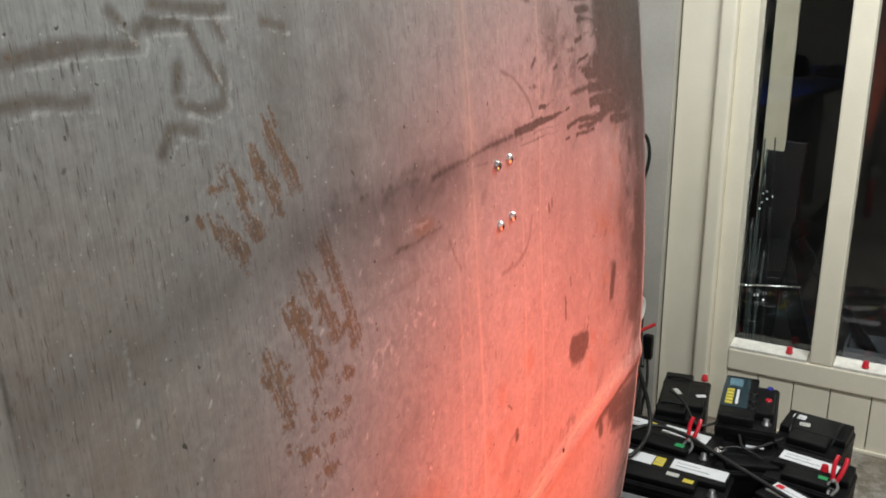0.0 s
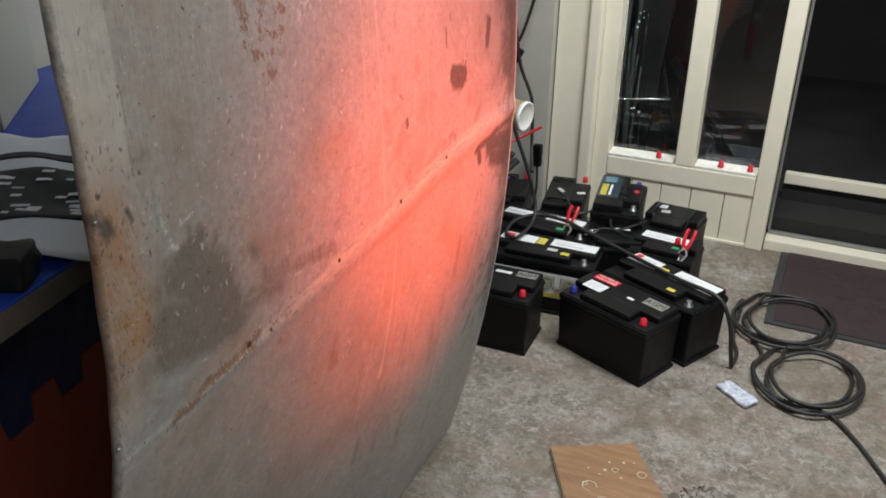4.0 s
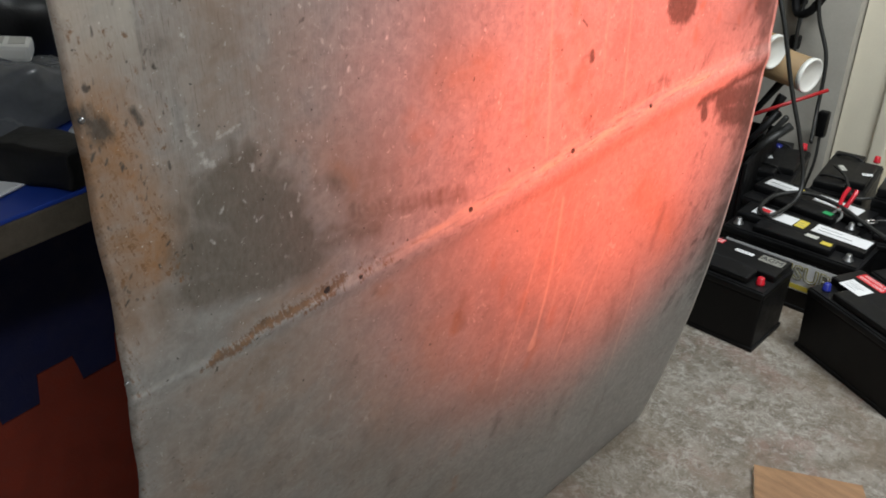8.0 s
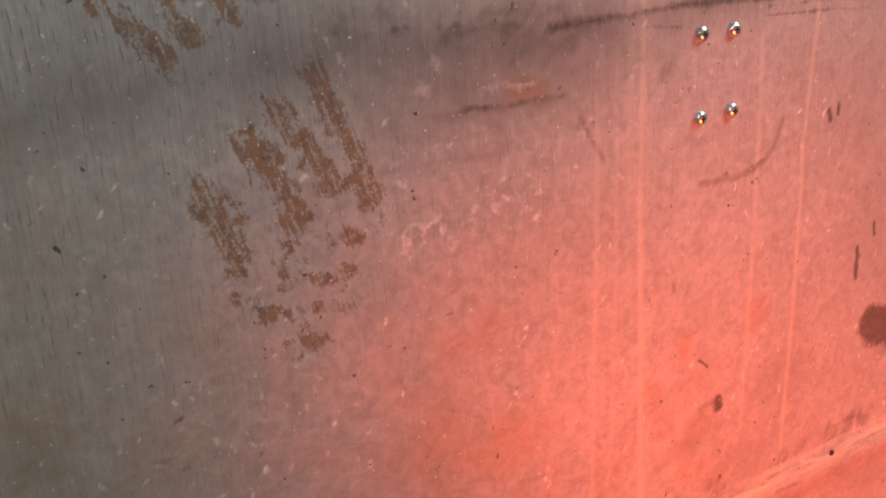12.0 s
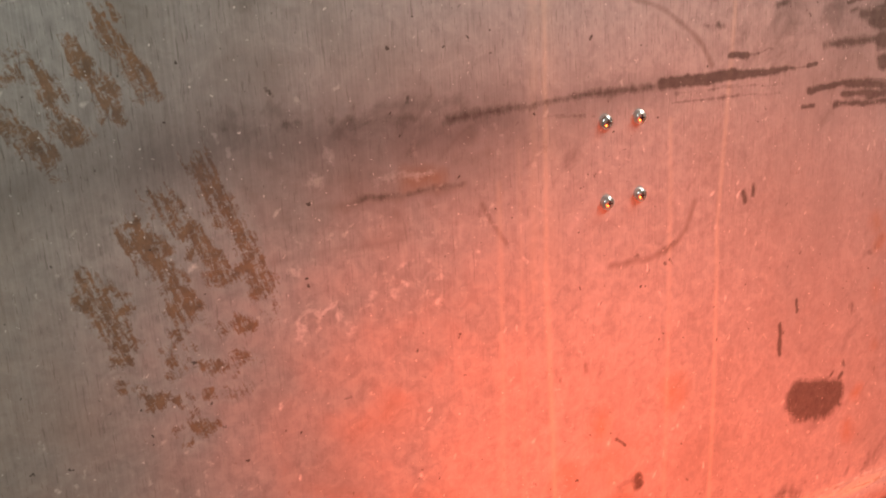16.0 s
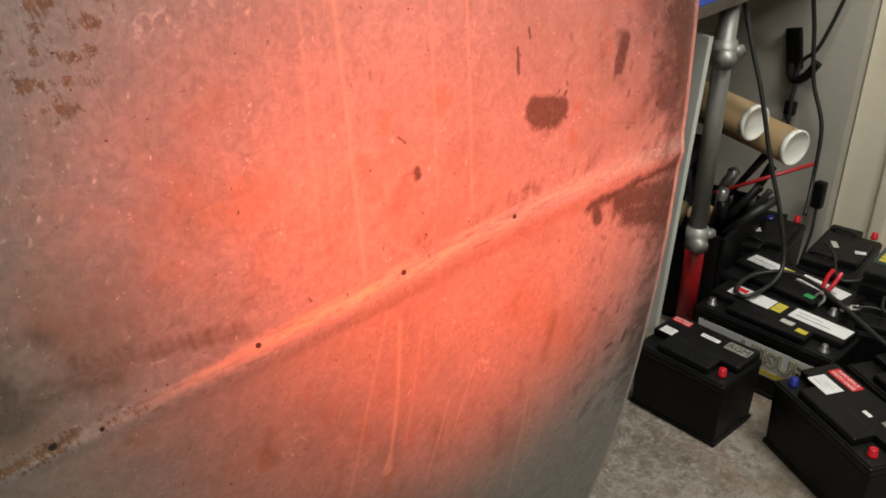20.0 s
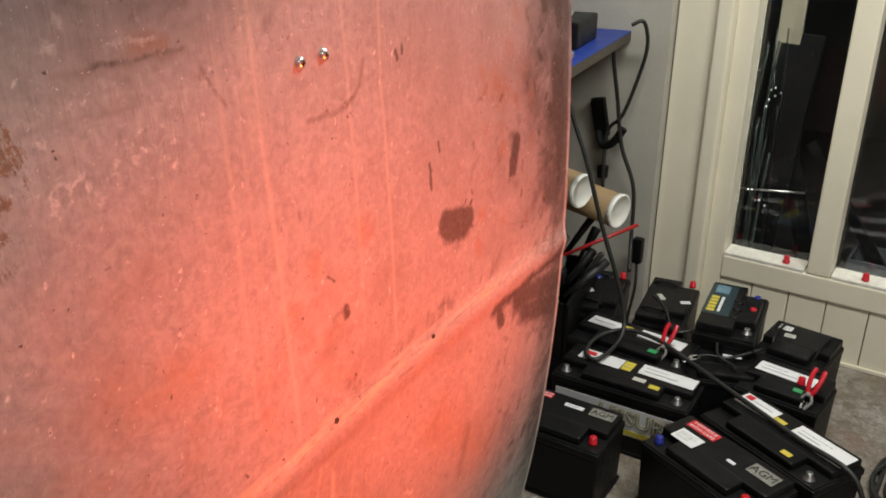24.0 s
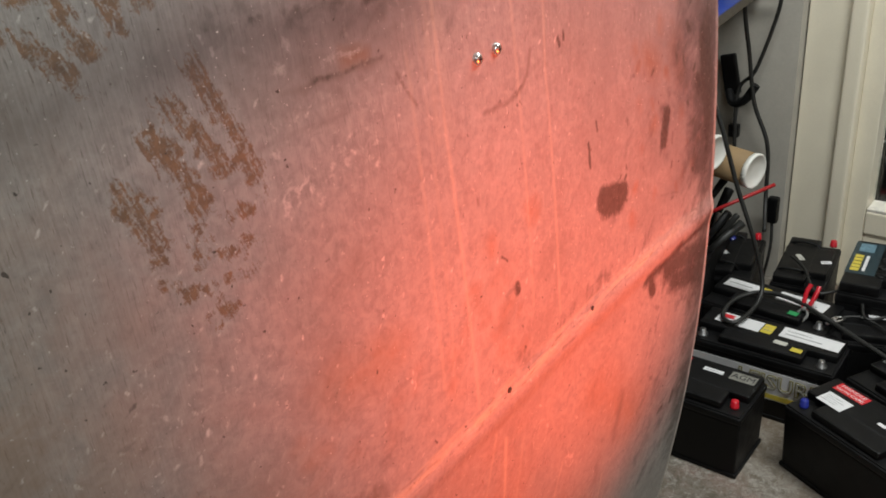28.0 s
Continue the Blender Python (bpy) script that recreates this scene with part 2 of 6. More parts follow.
BLACK_LID = plain("black_lid_plastic", (0.0055, 0.0055, 0.006), 0.44, vary=0.5, scale=30, bump=0.3, grain=200, spec=0.24)
RED_PLASTIC = plain("red_cap_plastic", (0.55, 0.012, 0.025), 0.3, vary=0.1, bump=0)
BLUE_PLASTIC = plain("blue_cap_plastic", (0.02, 0.03, 0.25), 0.3, vary=0.1, bump=0)
RED_PAINT = plain("red_enamel", (0.36, 0.012, 0.015), 0.4, vary=0.2, scale=40)
LABEL_WHITE = plain("white_label", (0.74, 0.74, 0.75), 0.4, vary=0.05, scale=30, bump=0)
LABEL_YELLOW = plain("yellow_label", (0.62, 0.50, 0.06), 0.45, vary=0.08, bump=0)
LABEL_RED = plain("red_label", (0.62, 0.02, 0.03), 0.4, vary=0.08, bump=0)
LABEL_GREEN = plain("green_label", (0.03, 0.30, 0.10), 0.45, vary=0.1, bump=0)
LABEL_GREY = plain("silver_label", (0.52, 0.51, 0.46), 0.4, vary=0.15, scale=60, bump=0)
LABEL_DULL = plain("dull_silver_label", (0.22, 0.215, 0.19), 0.4, vary=0.3, scale=70, bump=0)
LABEL_BLUE = plain("pale_blue_print", (0.12, 0.22, 0.28), 0.4, vary=0.6, scale=90, bump=0)
LABEL_TEAL = plain("teal_label", (0.018, 0.038, 0.048), 0.4, vary=0.5, scale=60, bump=0)
GILT = plain("olive_gilt_ink", (0.22, 0.19, 0.05), 0.5, vary=0.2, bump=0)
GREY_INK = plain("grey_ink", (0.20, 0.20, 0.21), 0.5, vary=0.2, bump=0)
INK = plain("black_ink", (0.02, 0.02, 0.02), 0.5, vary=0.1, bump=0)
LEAD = plain("lead_terminal", (0.30, 0.30, 0.30), 0.4, 0.9, vary=0.2, scale=80)
GALV = plain("galvanised_pipe", (0.30, 0.30, 0.285), 0.52, 0.55, vary=0.15, scale=30)
CHROME = plain("bright_screw_steel", (0.80, 0.79, 0.78), 0.28, 1.0, vary=0.05, bump=0)
RUBBER = plain("black_cable_rubber", (0.018, 0.018, 0.017), 0.5, vary=0.25, scale=40)
BLUE_TOP = plain("blue_bench_laminate", (0.012, 0.042, 0.28), 0.45, vary=0.12, scale=12, bump=0.05)
BENCH_EDGE = wood_material("raw_board_edge", (0.055, 0.044, 0.032), (0.11, 0.09, 0.066))
PLYWOOD = wood_material("plywood_face", (0.150, 0.078, 0.036), (0.36, 0.205, 0.098), (1, 11, 3))
PLY_EDGE = wood_material("plywood_edge", (0.60, 0.54, 0.42), (0.80, 0.74, 0.60))
DRIP = plain("dried_drip", (0.52, 0.45, 0.33), 0.6, vary=0.3, scale=90)
POUCH = plain("cloudy_film", (0.50, 0.54, 0.62), 0.25, vary=0.45, scale=70, bump=0.3)
CARD = plain("brown_cardboard", (0.30, 0.20, 0.10), 0.75, vary=0.1, scale=12)
CAP_WHITE = plain("white_plastic_cap", (0.80, 0.79, 0.74), 0.4, vary=0.04, bump=0)
FOAM_BLUE = plain("blue_foam", (0.005, 0.0065, 0.045), 0.85, vary=0.15, scale=30, bump=0.5, grain=300)
FOAM_RED = plain("red_foam", (0.20, 0.024, 0.009), 0.85, vary=0.12, scale=30, bump=0.5, grain=300)
MAT_BROWN = plain("maroon_door_mat", (0.032, 0.018, 0.019), 0.95, vary=0.5, scale=60, bump=0.6)
MAT_EDGE = plain("rubber_mat_edge", (0.03, 0.03, 0.03), 0.7, vary=0.2)
CLOTH_DARK = plain("printed_dark_cloth", (0.02, 0.021, 0.025), 0.9, vary=0.3)
CLOTH_PALE = plain("pale_cloth", (0.50, 0.53, 0.58), 0.85, vary=0.08)
PAPER = plain("white_paper", (0.72, 0.73, 0.74), 0.7, vary=0.04, bump=0)
WHITE_BOARD = plain("white_faced_board", (0.70, 0.73, 0.69), 0.35, vary=0.05, bump=0.03)
GREEN_BOX = plain("green_plastic", (0.02, 0.12, 0.05), 0.45, vary=0.15)
CREAM_BOX = plain("cream_box_card", (0.42, 0.41, 0.33), 0.6, vary=0.06)
CLEAR_PLASTIC = plain("smoky_plastic_tub", (0.09, 0.095, 0.105), 0.25, vary=0.2, scale=14)
RUBBLE = plain("grey_rubble", (0.27, 0.245, 0.21), 0.85, vary=0.35, scale=60, bump=0.5)
DIRT = plain("dark_floor_dirt", (0.10, 0.085, 0.066), 0.95, vary=0.4, scale=50, bump=0.6)
SCREEN = plain("lit_display", (0.10, 0.12, 0.55), 0.2, vary=0.1, bump=0)


# ---- mesh tools ----
def finish(bm, name, material, parent=None, label="", smooth=False):
    me = bpy.data.meshes.new(name)
    bm.normal_update()
    bm.to_mesh(me)
    bm.free()
    for mat in material if isinstance(material, (list, tuple)) else [material]:
        me.materials.append(mat)
    if smooth:
        me.polygons.foreach_set("use_smooth", [True] * len(me.polygons))
    ob = new(name, me)
    if parent is not None:
        ob.parent = parent
    if label:
        ob["label"] = label
    return ob


def part(name, bm, material, parent, label="", smooth=False):
    return finish(bm, name, material, parent, label, smooth)


def thing(name, m, label, category, group="", kind=""):
    ob = new(name)
    ob.empty_display_size = 0.05
    ob.matrix_world = m
    return tagged(ob, label, category, group, kind)


def box(size, at=(0, 0, 0), bevel=0.0, turn=(0, 0, 0), segments=2, taper=1.0):
    """A bevelled block, centred on at; taper narrows its foot."""
    bm = bmesh.new()
    bmesh.ops.create_cube(bm, size=1)
    for v in bm.verts:
        k = taper if v.co.z < 0 else 1.0
        v.co = Vector((v.co.x * size[0] * k, v.co.y * size[1] * k, v.co.z * size[2]))
    if bevel:
        bmesh.ops.bevel(bm, geom=bm.edges[:], offset=min(bevel, 0.45 * min(size)), segments=segments, affect="EDGES", profile=0.6)
    bmesh.ops.transform(bm, matrix=pose(*at, *turn), verts=bm.verts)
    return bm


def join(*parts):
    """Several bmeshes as one."""
    out = bmesh.new()
    for bm in parts:
        me = bpy.data.meshes.new("tmp")
        bm.to_mesh(me)
        bm.free()
        out.from_mesh(me)
        bpy.data.meshes.remove(me)
    return out


def rod(a, b, r, r2=None, sides=16, bevel=0.0):
    a, b = Vector(a), Vector(b)
    bm = bmesh.new()
    bmesh.ops.create_cone(bm, cap_ends=True, segments=sides, radius1=r, radius2=r if r2 is None else r2, depth=(b - a).length)
    if bevel:
        rim = [e for e in bm.edges if abs(e.verts[0].co.z - e.verts[1].co.z) < 1e-6]
        bmesh.ops.bevel(bm, geom=rim, offset=bevel, segments=2, affect="EDGES")
    m = Matrix.Translation((a + b) / 2) @ (b - a).to_track_quat("Z", "Y").to_matrix().to_4x4()
    bmesh.ops.transform(bm, matrix=m, verts=bm.verts)
    return bm


def lathe(profile, sides=24, m=None):
    """A turned body from (radius, height) pairs."""
    bm = bmesh.new()
    rings = []
    for r, z in profile:
        rings.append([bm.verts.new((r * math.cos(2 * math.pi * k / sides), r * math.sin(2 * math.pi * k / sides), z)) for k in range(sides)])
    for lo, hi in zip(rings, rings[1:]):
        for k in range(sides):
            bm.faces.new((lo[k], lo[(k + 1) % sides], hi[(k + 1) % sides], hi[k]))
    bm.faces.new(rings[0][::-1])
    bm.faces.new(rings[-1])
    if m is not None:
        bmesh.ops.transform(bm, matrix=m, verts=bm.verts)
    return bm


def tube(points, r, sides=10, steps=6):
    """A smooth round cable through the points."""
    pts = [Vector(p) for p in points]
    path = []
    for i in range(len(pts) - 1):
        p0, p1, p2, p3 = pts[max(i - 1, 0)], pts[i], pts[i + 1], pts[min(i + 2, len(pts) - 1)]
        for s in range(steps):
            u = s / steps
            path.append(0.5 * (2 * p1 + (p2 - p0) * u + (2 * p0 - 5 * p1 + 4 * p2 - p3) * u * u + (3 * p1 - p0 - 3 * p2 + p3) * u**3))
    path.append(pts[-1])
    bm = bmesh.new()
    rings, side = [], Vector((0.3, 0.2, 1)).normalized()
    for i, p in enumerate(path):
        d = (path[min(i + 1, len(path) - 1)] - path[max(i - 1, 0)]).normalized()
        side = (side - d * side.dot(d)).normalized()
        up = d.cross(side)
        rings.append([bm.verts.new(p + r * (math.cos(2 * math.pi * k / sides) * side + math.sin(2 * math.pi * k / sides) * up)) for k in range(sides)])
    for a, b in zip(rings, rings[1:]):
        for k in range(sides):
            bm.faces.new((a[k], a[(k + 1) % sides], b[(k + 1) % sides], b[k]))
    bm.faces.new(rings[0][::-1])
    bm.faces.new(rings[-1])
    return bm


def outline(points, depth, bevel=0.0):
    """A flat slab of the given outline (x, y), its foot at z = 0."""
    bm = bmesh.new()
    face = bm.faces.new([bm.verts.new((x, y, 0)) for x, y in points])
    up = bmesh.ops.extrude_face_region(bm, geom=[face])
    bmesh.ops.translate(bm, vec=(0, 0, depth), verts=[v for v in up["geom"] if isinstance(v, bmesh.types.BMVert)])
    bmesh.ops.recalc_face_normals(bm, faces=bm.faces)
    if bevel:
        bmesh.ops.bevel(bm, geom=bm.edges[:], offset=bevel, segments=1, affect="EDGES")
    return bm


def moved(bm, m):
    bmesh.ops.transform(bm, matrix=m, verts=bm.verts)
    return bm


def structure(name, bm, material, label, category):
    return tagged(finish(bm, name, material), label, category, kind="structure")


def lettering(text, size, depth=0.0004, m=None, align="CENTER", swell=0.0):
    """Words in the built-in font, as a bmesh."""
    data = bpy.data.curves.new("words", "FONT")
    data.body, data.size, data.extrude, data.offset = text, size, depth, swell
    data.align_x, data.align_y, data.resolution_u = align, "CENTER", 2
    ob = bpy.data.objects.new("words", data)
    me = ob.to_mesh()
    bm = bmesh.new()
    bm.from_mesh(me)
    ob.to_mesh_clear()
    bpy.data.objects.remove(ob)
    bpy.data.curves.remove(data)
    if m is not None:
        bmesh.ops.transform(bm, matrix=m, verts=bm.verts)
    return bm


# ---- the shell of the workshop ----
structure("floor", box((6.0, 8.0, 0.1), (1.2, 0.6, -0.05)), CONCRETE, "worn grey concrete floor with pale flecks", "floor")
structure("ceiling", box((6.0, 7.2, 0.1), (1.2, -0.1, 2.55)), CEILING_WHITE, "plain off-white ceiling", "ceiling")
structure("wall_south", box((6.0, 0.12, 2.5), (1.2, -3.1, 1.25)), RENDER_GREY, "plain grey rendered wall", "wall")
structure("wall_east", box((0.12, 6.0, 2.5), (3.2, 0.0, 1.25)), RENDER_GREY, "plain grey rendered wall", "wall")
WEST = math.degrees(math.atan(0.178))
structure("wall_west", box((0.12, 7.0, 2.5), (-1.17, 0.4, 1.25), turn=(0, 0, WEST)), RENDER_GREY, "dull grey rendered wall behind the bench", "wall")
structure("wall_north", box((1.2, 0.14, 2.5), (-1.405, 3.03, 1.25)), RENDER_GREY, "grey rendered wall with hanging cables", "wall")
structure("wall_north_2", box((2.2, 0.14, 2.5), (2.19, 3.07, 1.25)), RENDER_GREY, "grey rendered wall beyond the doorway", "wall")
structure("wall_north_3", box((1.9, 0.14, 0.45), (0.145, 3.07, 2.275)), RENDER_GREY, "grey rendered wall over window and door", "wall")
# the unlit room beyond, its darkness put into near-black surfaces
structure("floor_2", box((3.4, 2.6, 0.1), (0.2, 4.4, 0.06)), UNLIT_ROOM, "dark floor of the unlit room beyond", "floor")
structure("wall_far", box((3.4, 0.1, 2.5), (0.2, 5.6, 1.25)), UNLIT_ROOM, "dark far wall of the unlit room", "wall")
structure("wall_far_west", box((0.1, 2.5, 2.5), (-1.4, 4.35, 1.25)), UNLIT_ROOM, "dark side wall of the unlit room", "wall")
structure("wall_far_east", box((0.1, 2.5, 2.5), (1.8, 4.35, 1.25)), UNLIT_ROOM, "dark side wall of the unlit room", "wall")
structure("ceiling_2", box((3.4, 2.6, 0.1), (0.2, 4.4, 2.55)), UNLIT_ROOM, "dark ceiling of the unlit room", "ceiling")


def north_window():
    """Cream timber window beside the door: stiles, mullion, sill rail, boarded apron and two panes."""
    w = thing("window_1", pose(0, 3.0, 0), "cream-painted timber window with two tall dark panes", "window", kind="structure")
    top = 2.05
    part("stile", box((0.125, 0.10, top), (-0.7375, 0.05, top / 2), 0.004), CREAM, w, "wide flat cream stile")
    part("moulding", box((0.05, 0.12, top), (-0.650, 0.035, top / 2), 0.012, segments=3), CREAM, w, "rounded cream moulding")
    part("stile", box((0.060, 0.09, top), (-0.595, 0.06, top / 2), 0.004), CREAM, w)
    part("mullion", box((0.070, 0.078, top - 0.31), (-0.2700, 0.0515, 0.2815 + (top - 0.31) / 2), 0.006), CREAM, w, "cream mullion between the panes")
    part("stile", box((0.062, 0.10, top), (0.026, 0.05, top / 2), 0.006), CREAM, w)
    part("window_frame", box((0.56, 0.09, 0.08), (-0.285, 0.055, top - 0.04), 0.004), CREAM, w)
    part("rail", box((0.558, 0.085, 0.075), (-0.285, 0.052, 0.243), 0.005), CREAM, w, "cream bottom rail")
    part("window_sill", box((0.250, 0.075, 0.014), (-0.4380, 0.050, 0.287), 0.003, turn=(4, 0, 0)), SILL_WHITE, w, "flaking white sill")
    part("window_sill", box((0.226, 0.075, 0.014), (-0.120, 0.050, 0.287), 0.003, turn=(4, 0, 0)), SILL_WHITE, w, "flaking white sill")
    for x0, x1 in ((-0.565, -0.305), (-0.235, -0.005)):
        pane = part("pane", box((x1 - x0, 0.004, top - 0.37), ((x0 + x1) / 2, 0.085, 0.29 + (top - 0.37) / 2)), GLASS, w, "clear glass pane")
        pane.visible_shadow = False
    edges = (-0.565, -0.460, -0.345, -0.231, -0.108, -0.005)
    for a, b in zip(edges, edges[1:]):
        part("board", box((b - a - 0.003, 0.022, 0.205), ((a + b) / 2, 0.028, 0.103), 0.003), CREAM, w)
    part("plinth", box((0.56, 0.03, 0.012), (-0.285, 0.026, 0.006), 0.002), CREAM, w)
    return w


def north_door():
    """The doorway beside the window, with its low threshold, metal strip and cross rail."""
    d = thing("door_1", pose(0, 3.0, 0), "open dark doorway with cream threshold and metal strip", "door", kind="structure")
    part("threshold", box((1.0, 0.16, 0.045), (0.56, 0.10, 0.0225), 0.006), CREAM, d, "cream door sill")
    part("sill_strip", box((1.0, 0.016, 0.012), (0.565, 0.085, 0.053), 0.002), GALV, d, "bright metal strip")
    part("jamb_strip", box((0.010, 0.014, 1.95), (0.066, 0.085, 1.035), 0.002), GALV, d, "bright metal strip")
    part("rail", box((1.0, 0.035, 0.045), (0.58, 0.30, 0.205), 0.004), CREAM, d, "low cream cross rail")
    part("jamb", box((0.05, 0.14, 2.05), (1.065, 0.07, 1.025), 0.004), CREAM, d)
    part("head", box((0.98, 0.14, 0.05), (0.55, 0.07, 2.03), 0.004), CREAM, d)
    # takes the same near-black as the unlit room behind it
    part("kick_board", box((1.0, 0.02, 0.13), (0.58, 0.31, 0.115), 0.002), UNLIT_ROOM, d, "lower panel coloured as dark as the unlit room")
    return d


north_window()
north_door()


# ---- the steel panel ----
def swage(y):
    """Lower and upper line of the pressed swage at a place across the sheet."""
    across = [0.40, 0.60, 0.74, 0.93, 1.11, 1.35, 1.50]
    return np.interp(y, across, [0.846, 0.850, 0.853, 0.864, 0.875, 0.880, 0.878]), np.interp(y, across, [0.851, 0.867, 0.883, 0.896, 0.907, 0.910, 0.905])


def panel_face(y, z):
    """Where the sheet's face lies (x) for a place across (y) and up (z): bowed both ways, with one pressed swage."""
    u = y - 0.345
    s = np.clip(u / 1.145, 0, 1)
    peak, fall = 1.10 - 0.18 * s, 0.35 - 0.19 * np.minimum(1, s / 0.65)
    back = 0.014 * np.clip((y - 0.85) / 0.65, 0, 1) ** 1.3
    x = -0.322 - 0.1 * u + 0.029 * u * u - back - np.where(z < peak, fall, 0.115) * (z - peak) ** 2
    low, high = swage(y)
    grow = np.clip((y - 0.42) / 0.55, 0, 1)
    ramp_up = np.clip((high - z) / (high - low), 0, 1)
    ramp_up = ramp_up * ramp_up * (3 - 2 * ramp_up)
    deep = 0.012 + 0.018 * grow
    under = np.clip((z - low + deep) / deep, 0, 1)
    return x + (0.0008 + 0.0034 * grow) * ramp_up * under * under * (3 - 2 * under)


class Stains:
    """Masks on the sheet's grid; each stroke touches only its own small window."""

    def __init__(self, across, up):
        self.across, self.up = across, up
        rng = np.random.default_rng(4)
        self.wy, self.wz = (sum(d * self.field(rng, size) for size, d in ((0.045, 0.0045), (0.014, 0.0030), (0.005, 0.0018))) for _ in range(2))
        self.of = {n: np.zeros((len(up), len(across)), np.float32) for n in ("rust", "dark", "dull", "pale", "ochre", "worn", "soot", "rubbed", "lines", "run", "film")}

    def field(self, rng, size):
        """Smooth random values from -1 to 1 over the grid, drifting over the given length."""
        u, v = (self.up - self.up[0]) / size, (self.across - self.across[0]) / size
        knots = rng.uniform(-1, 1, (int(u[-1]) + 2, int(v[-1]) + 2))
        i, j = u.astype(int), v.astype(int)
        fu, fv = (u - i)[:, None], (v - j)[None]
        fu, fv = fu * fu * (3 - 2 * fu), fv * fv * (3 - 2 * fv)
        a, b, c, d = knots[np.ix_(i, j)], knots[np.ix_(i, j + 1)], knots[np.ix_(i + 1, j)], knots[np.ix_(i + 1, j + 1)]
        return ((a * (1 - fv) + b * fv) * (1 - fu) + (c * (1 - fv) + d * fv) * fu).astype(np.float32)

    def stroke(self, name, a, b, r, soft, strength=1.0, end=None):
        """1 inside a stroke from a to b of radius r (tapering to end), fading to 0 over soft."""
        widest = max(r, end or 0) + soft
        rough = 0.04 if name == "run" else 0.35 if name == "dark" else min(1.0, widest / 0.018)
        reach = widest + 0.012 * rough
        j0, j1 = np.searchsorted(self.across, (min(a[0], b[0]) - reach, max(a[0], b[0]) + reach))
        i0, i1 = np.searchsorted(self.up, (min(a[1], b[1]) - reach, max(a[1], b[1]) + reach))
        if j0 >= j1 or i0 >= i1:
            return
        y, z = self.across[None, j0:j1] + rough * self.wy[i0:i1, j0:j1], self.up[i0:i1, None] + rough * self.wz[i0:i1, j0:j1]
        dy, dz = b[0] - a[0], b[1] - a[1]
        t = np.clip(((y - a[0]) * dy + (z - a[1]) * dz) / max(dy * dy + dz * dz, 1e-9), 0, 1)
        gap = np.hypot(y - a[0] - t * dy, z - a[1] - t * dz)
        wide = r if end is None else r + (end - r) * t
        part_of = self.of[name][i0:i1, j0:j1]
        np.maximum(part_of, strength * np.clip((wide + soft - gap) / (2 * soft), 0, 1), out=part_of)

    def lay(self, name, strokes, strength=1.0):
        for y0, z0, y1, z1, r, soft in strokes:
            self.stroke(name, (y0, z0), (y1, z1), r, soft, strength)

    def line(self, name, points, r, soft, strength=1.0):
        for a, b in zip(points, points[1:]):
            self.stroke(name, a, b, r, soft, strength)

    def scatter(self, rng, name, count, ys, zs, dy, dz, r, soft, strength, keep=None):
        """Many small strokes thrown over a field, all within the given ranges."""
        for _ in range(count):
            a, e = rng.uniform(*ys), rng.uniform(*zs)
            size, blur, s = rng.uniform(*r), rng.uniform(*soft), rng.uniform(*strength)
            to = (a + rng.uniform(*dy), e + rng.uniform(*dz))
            if keep is None or rng.random() < keep(a, e):
                self.stroke(name, (a, e), to, size, blur, s)


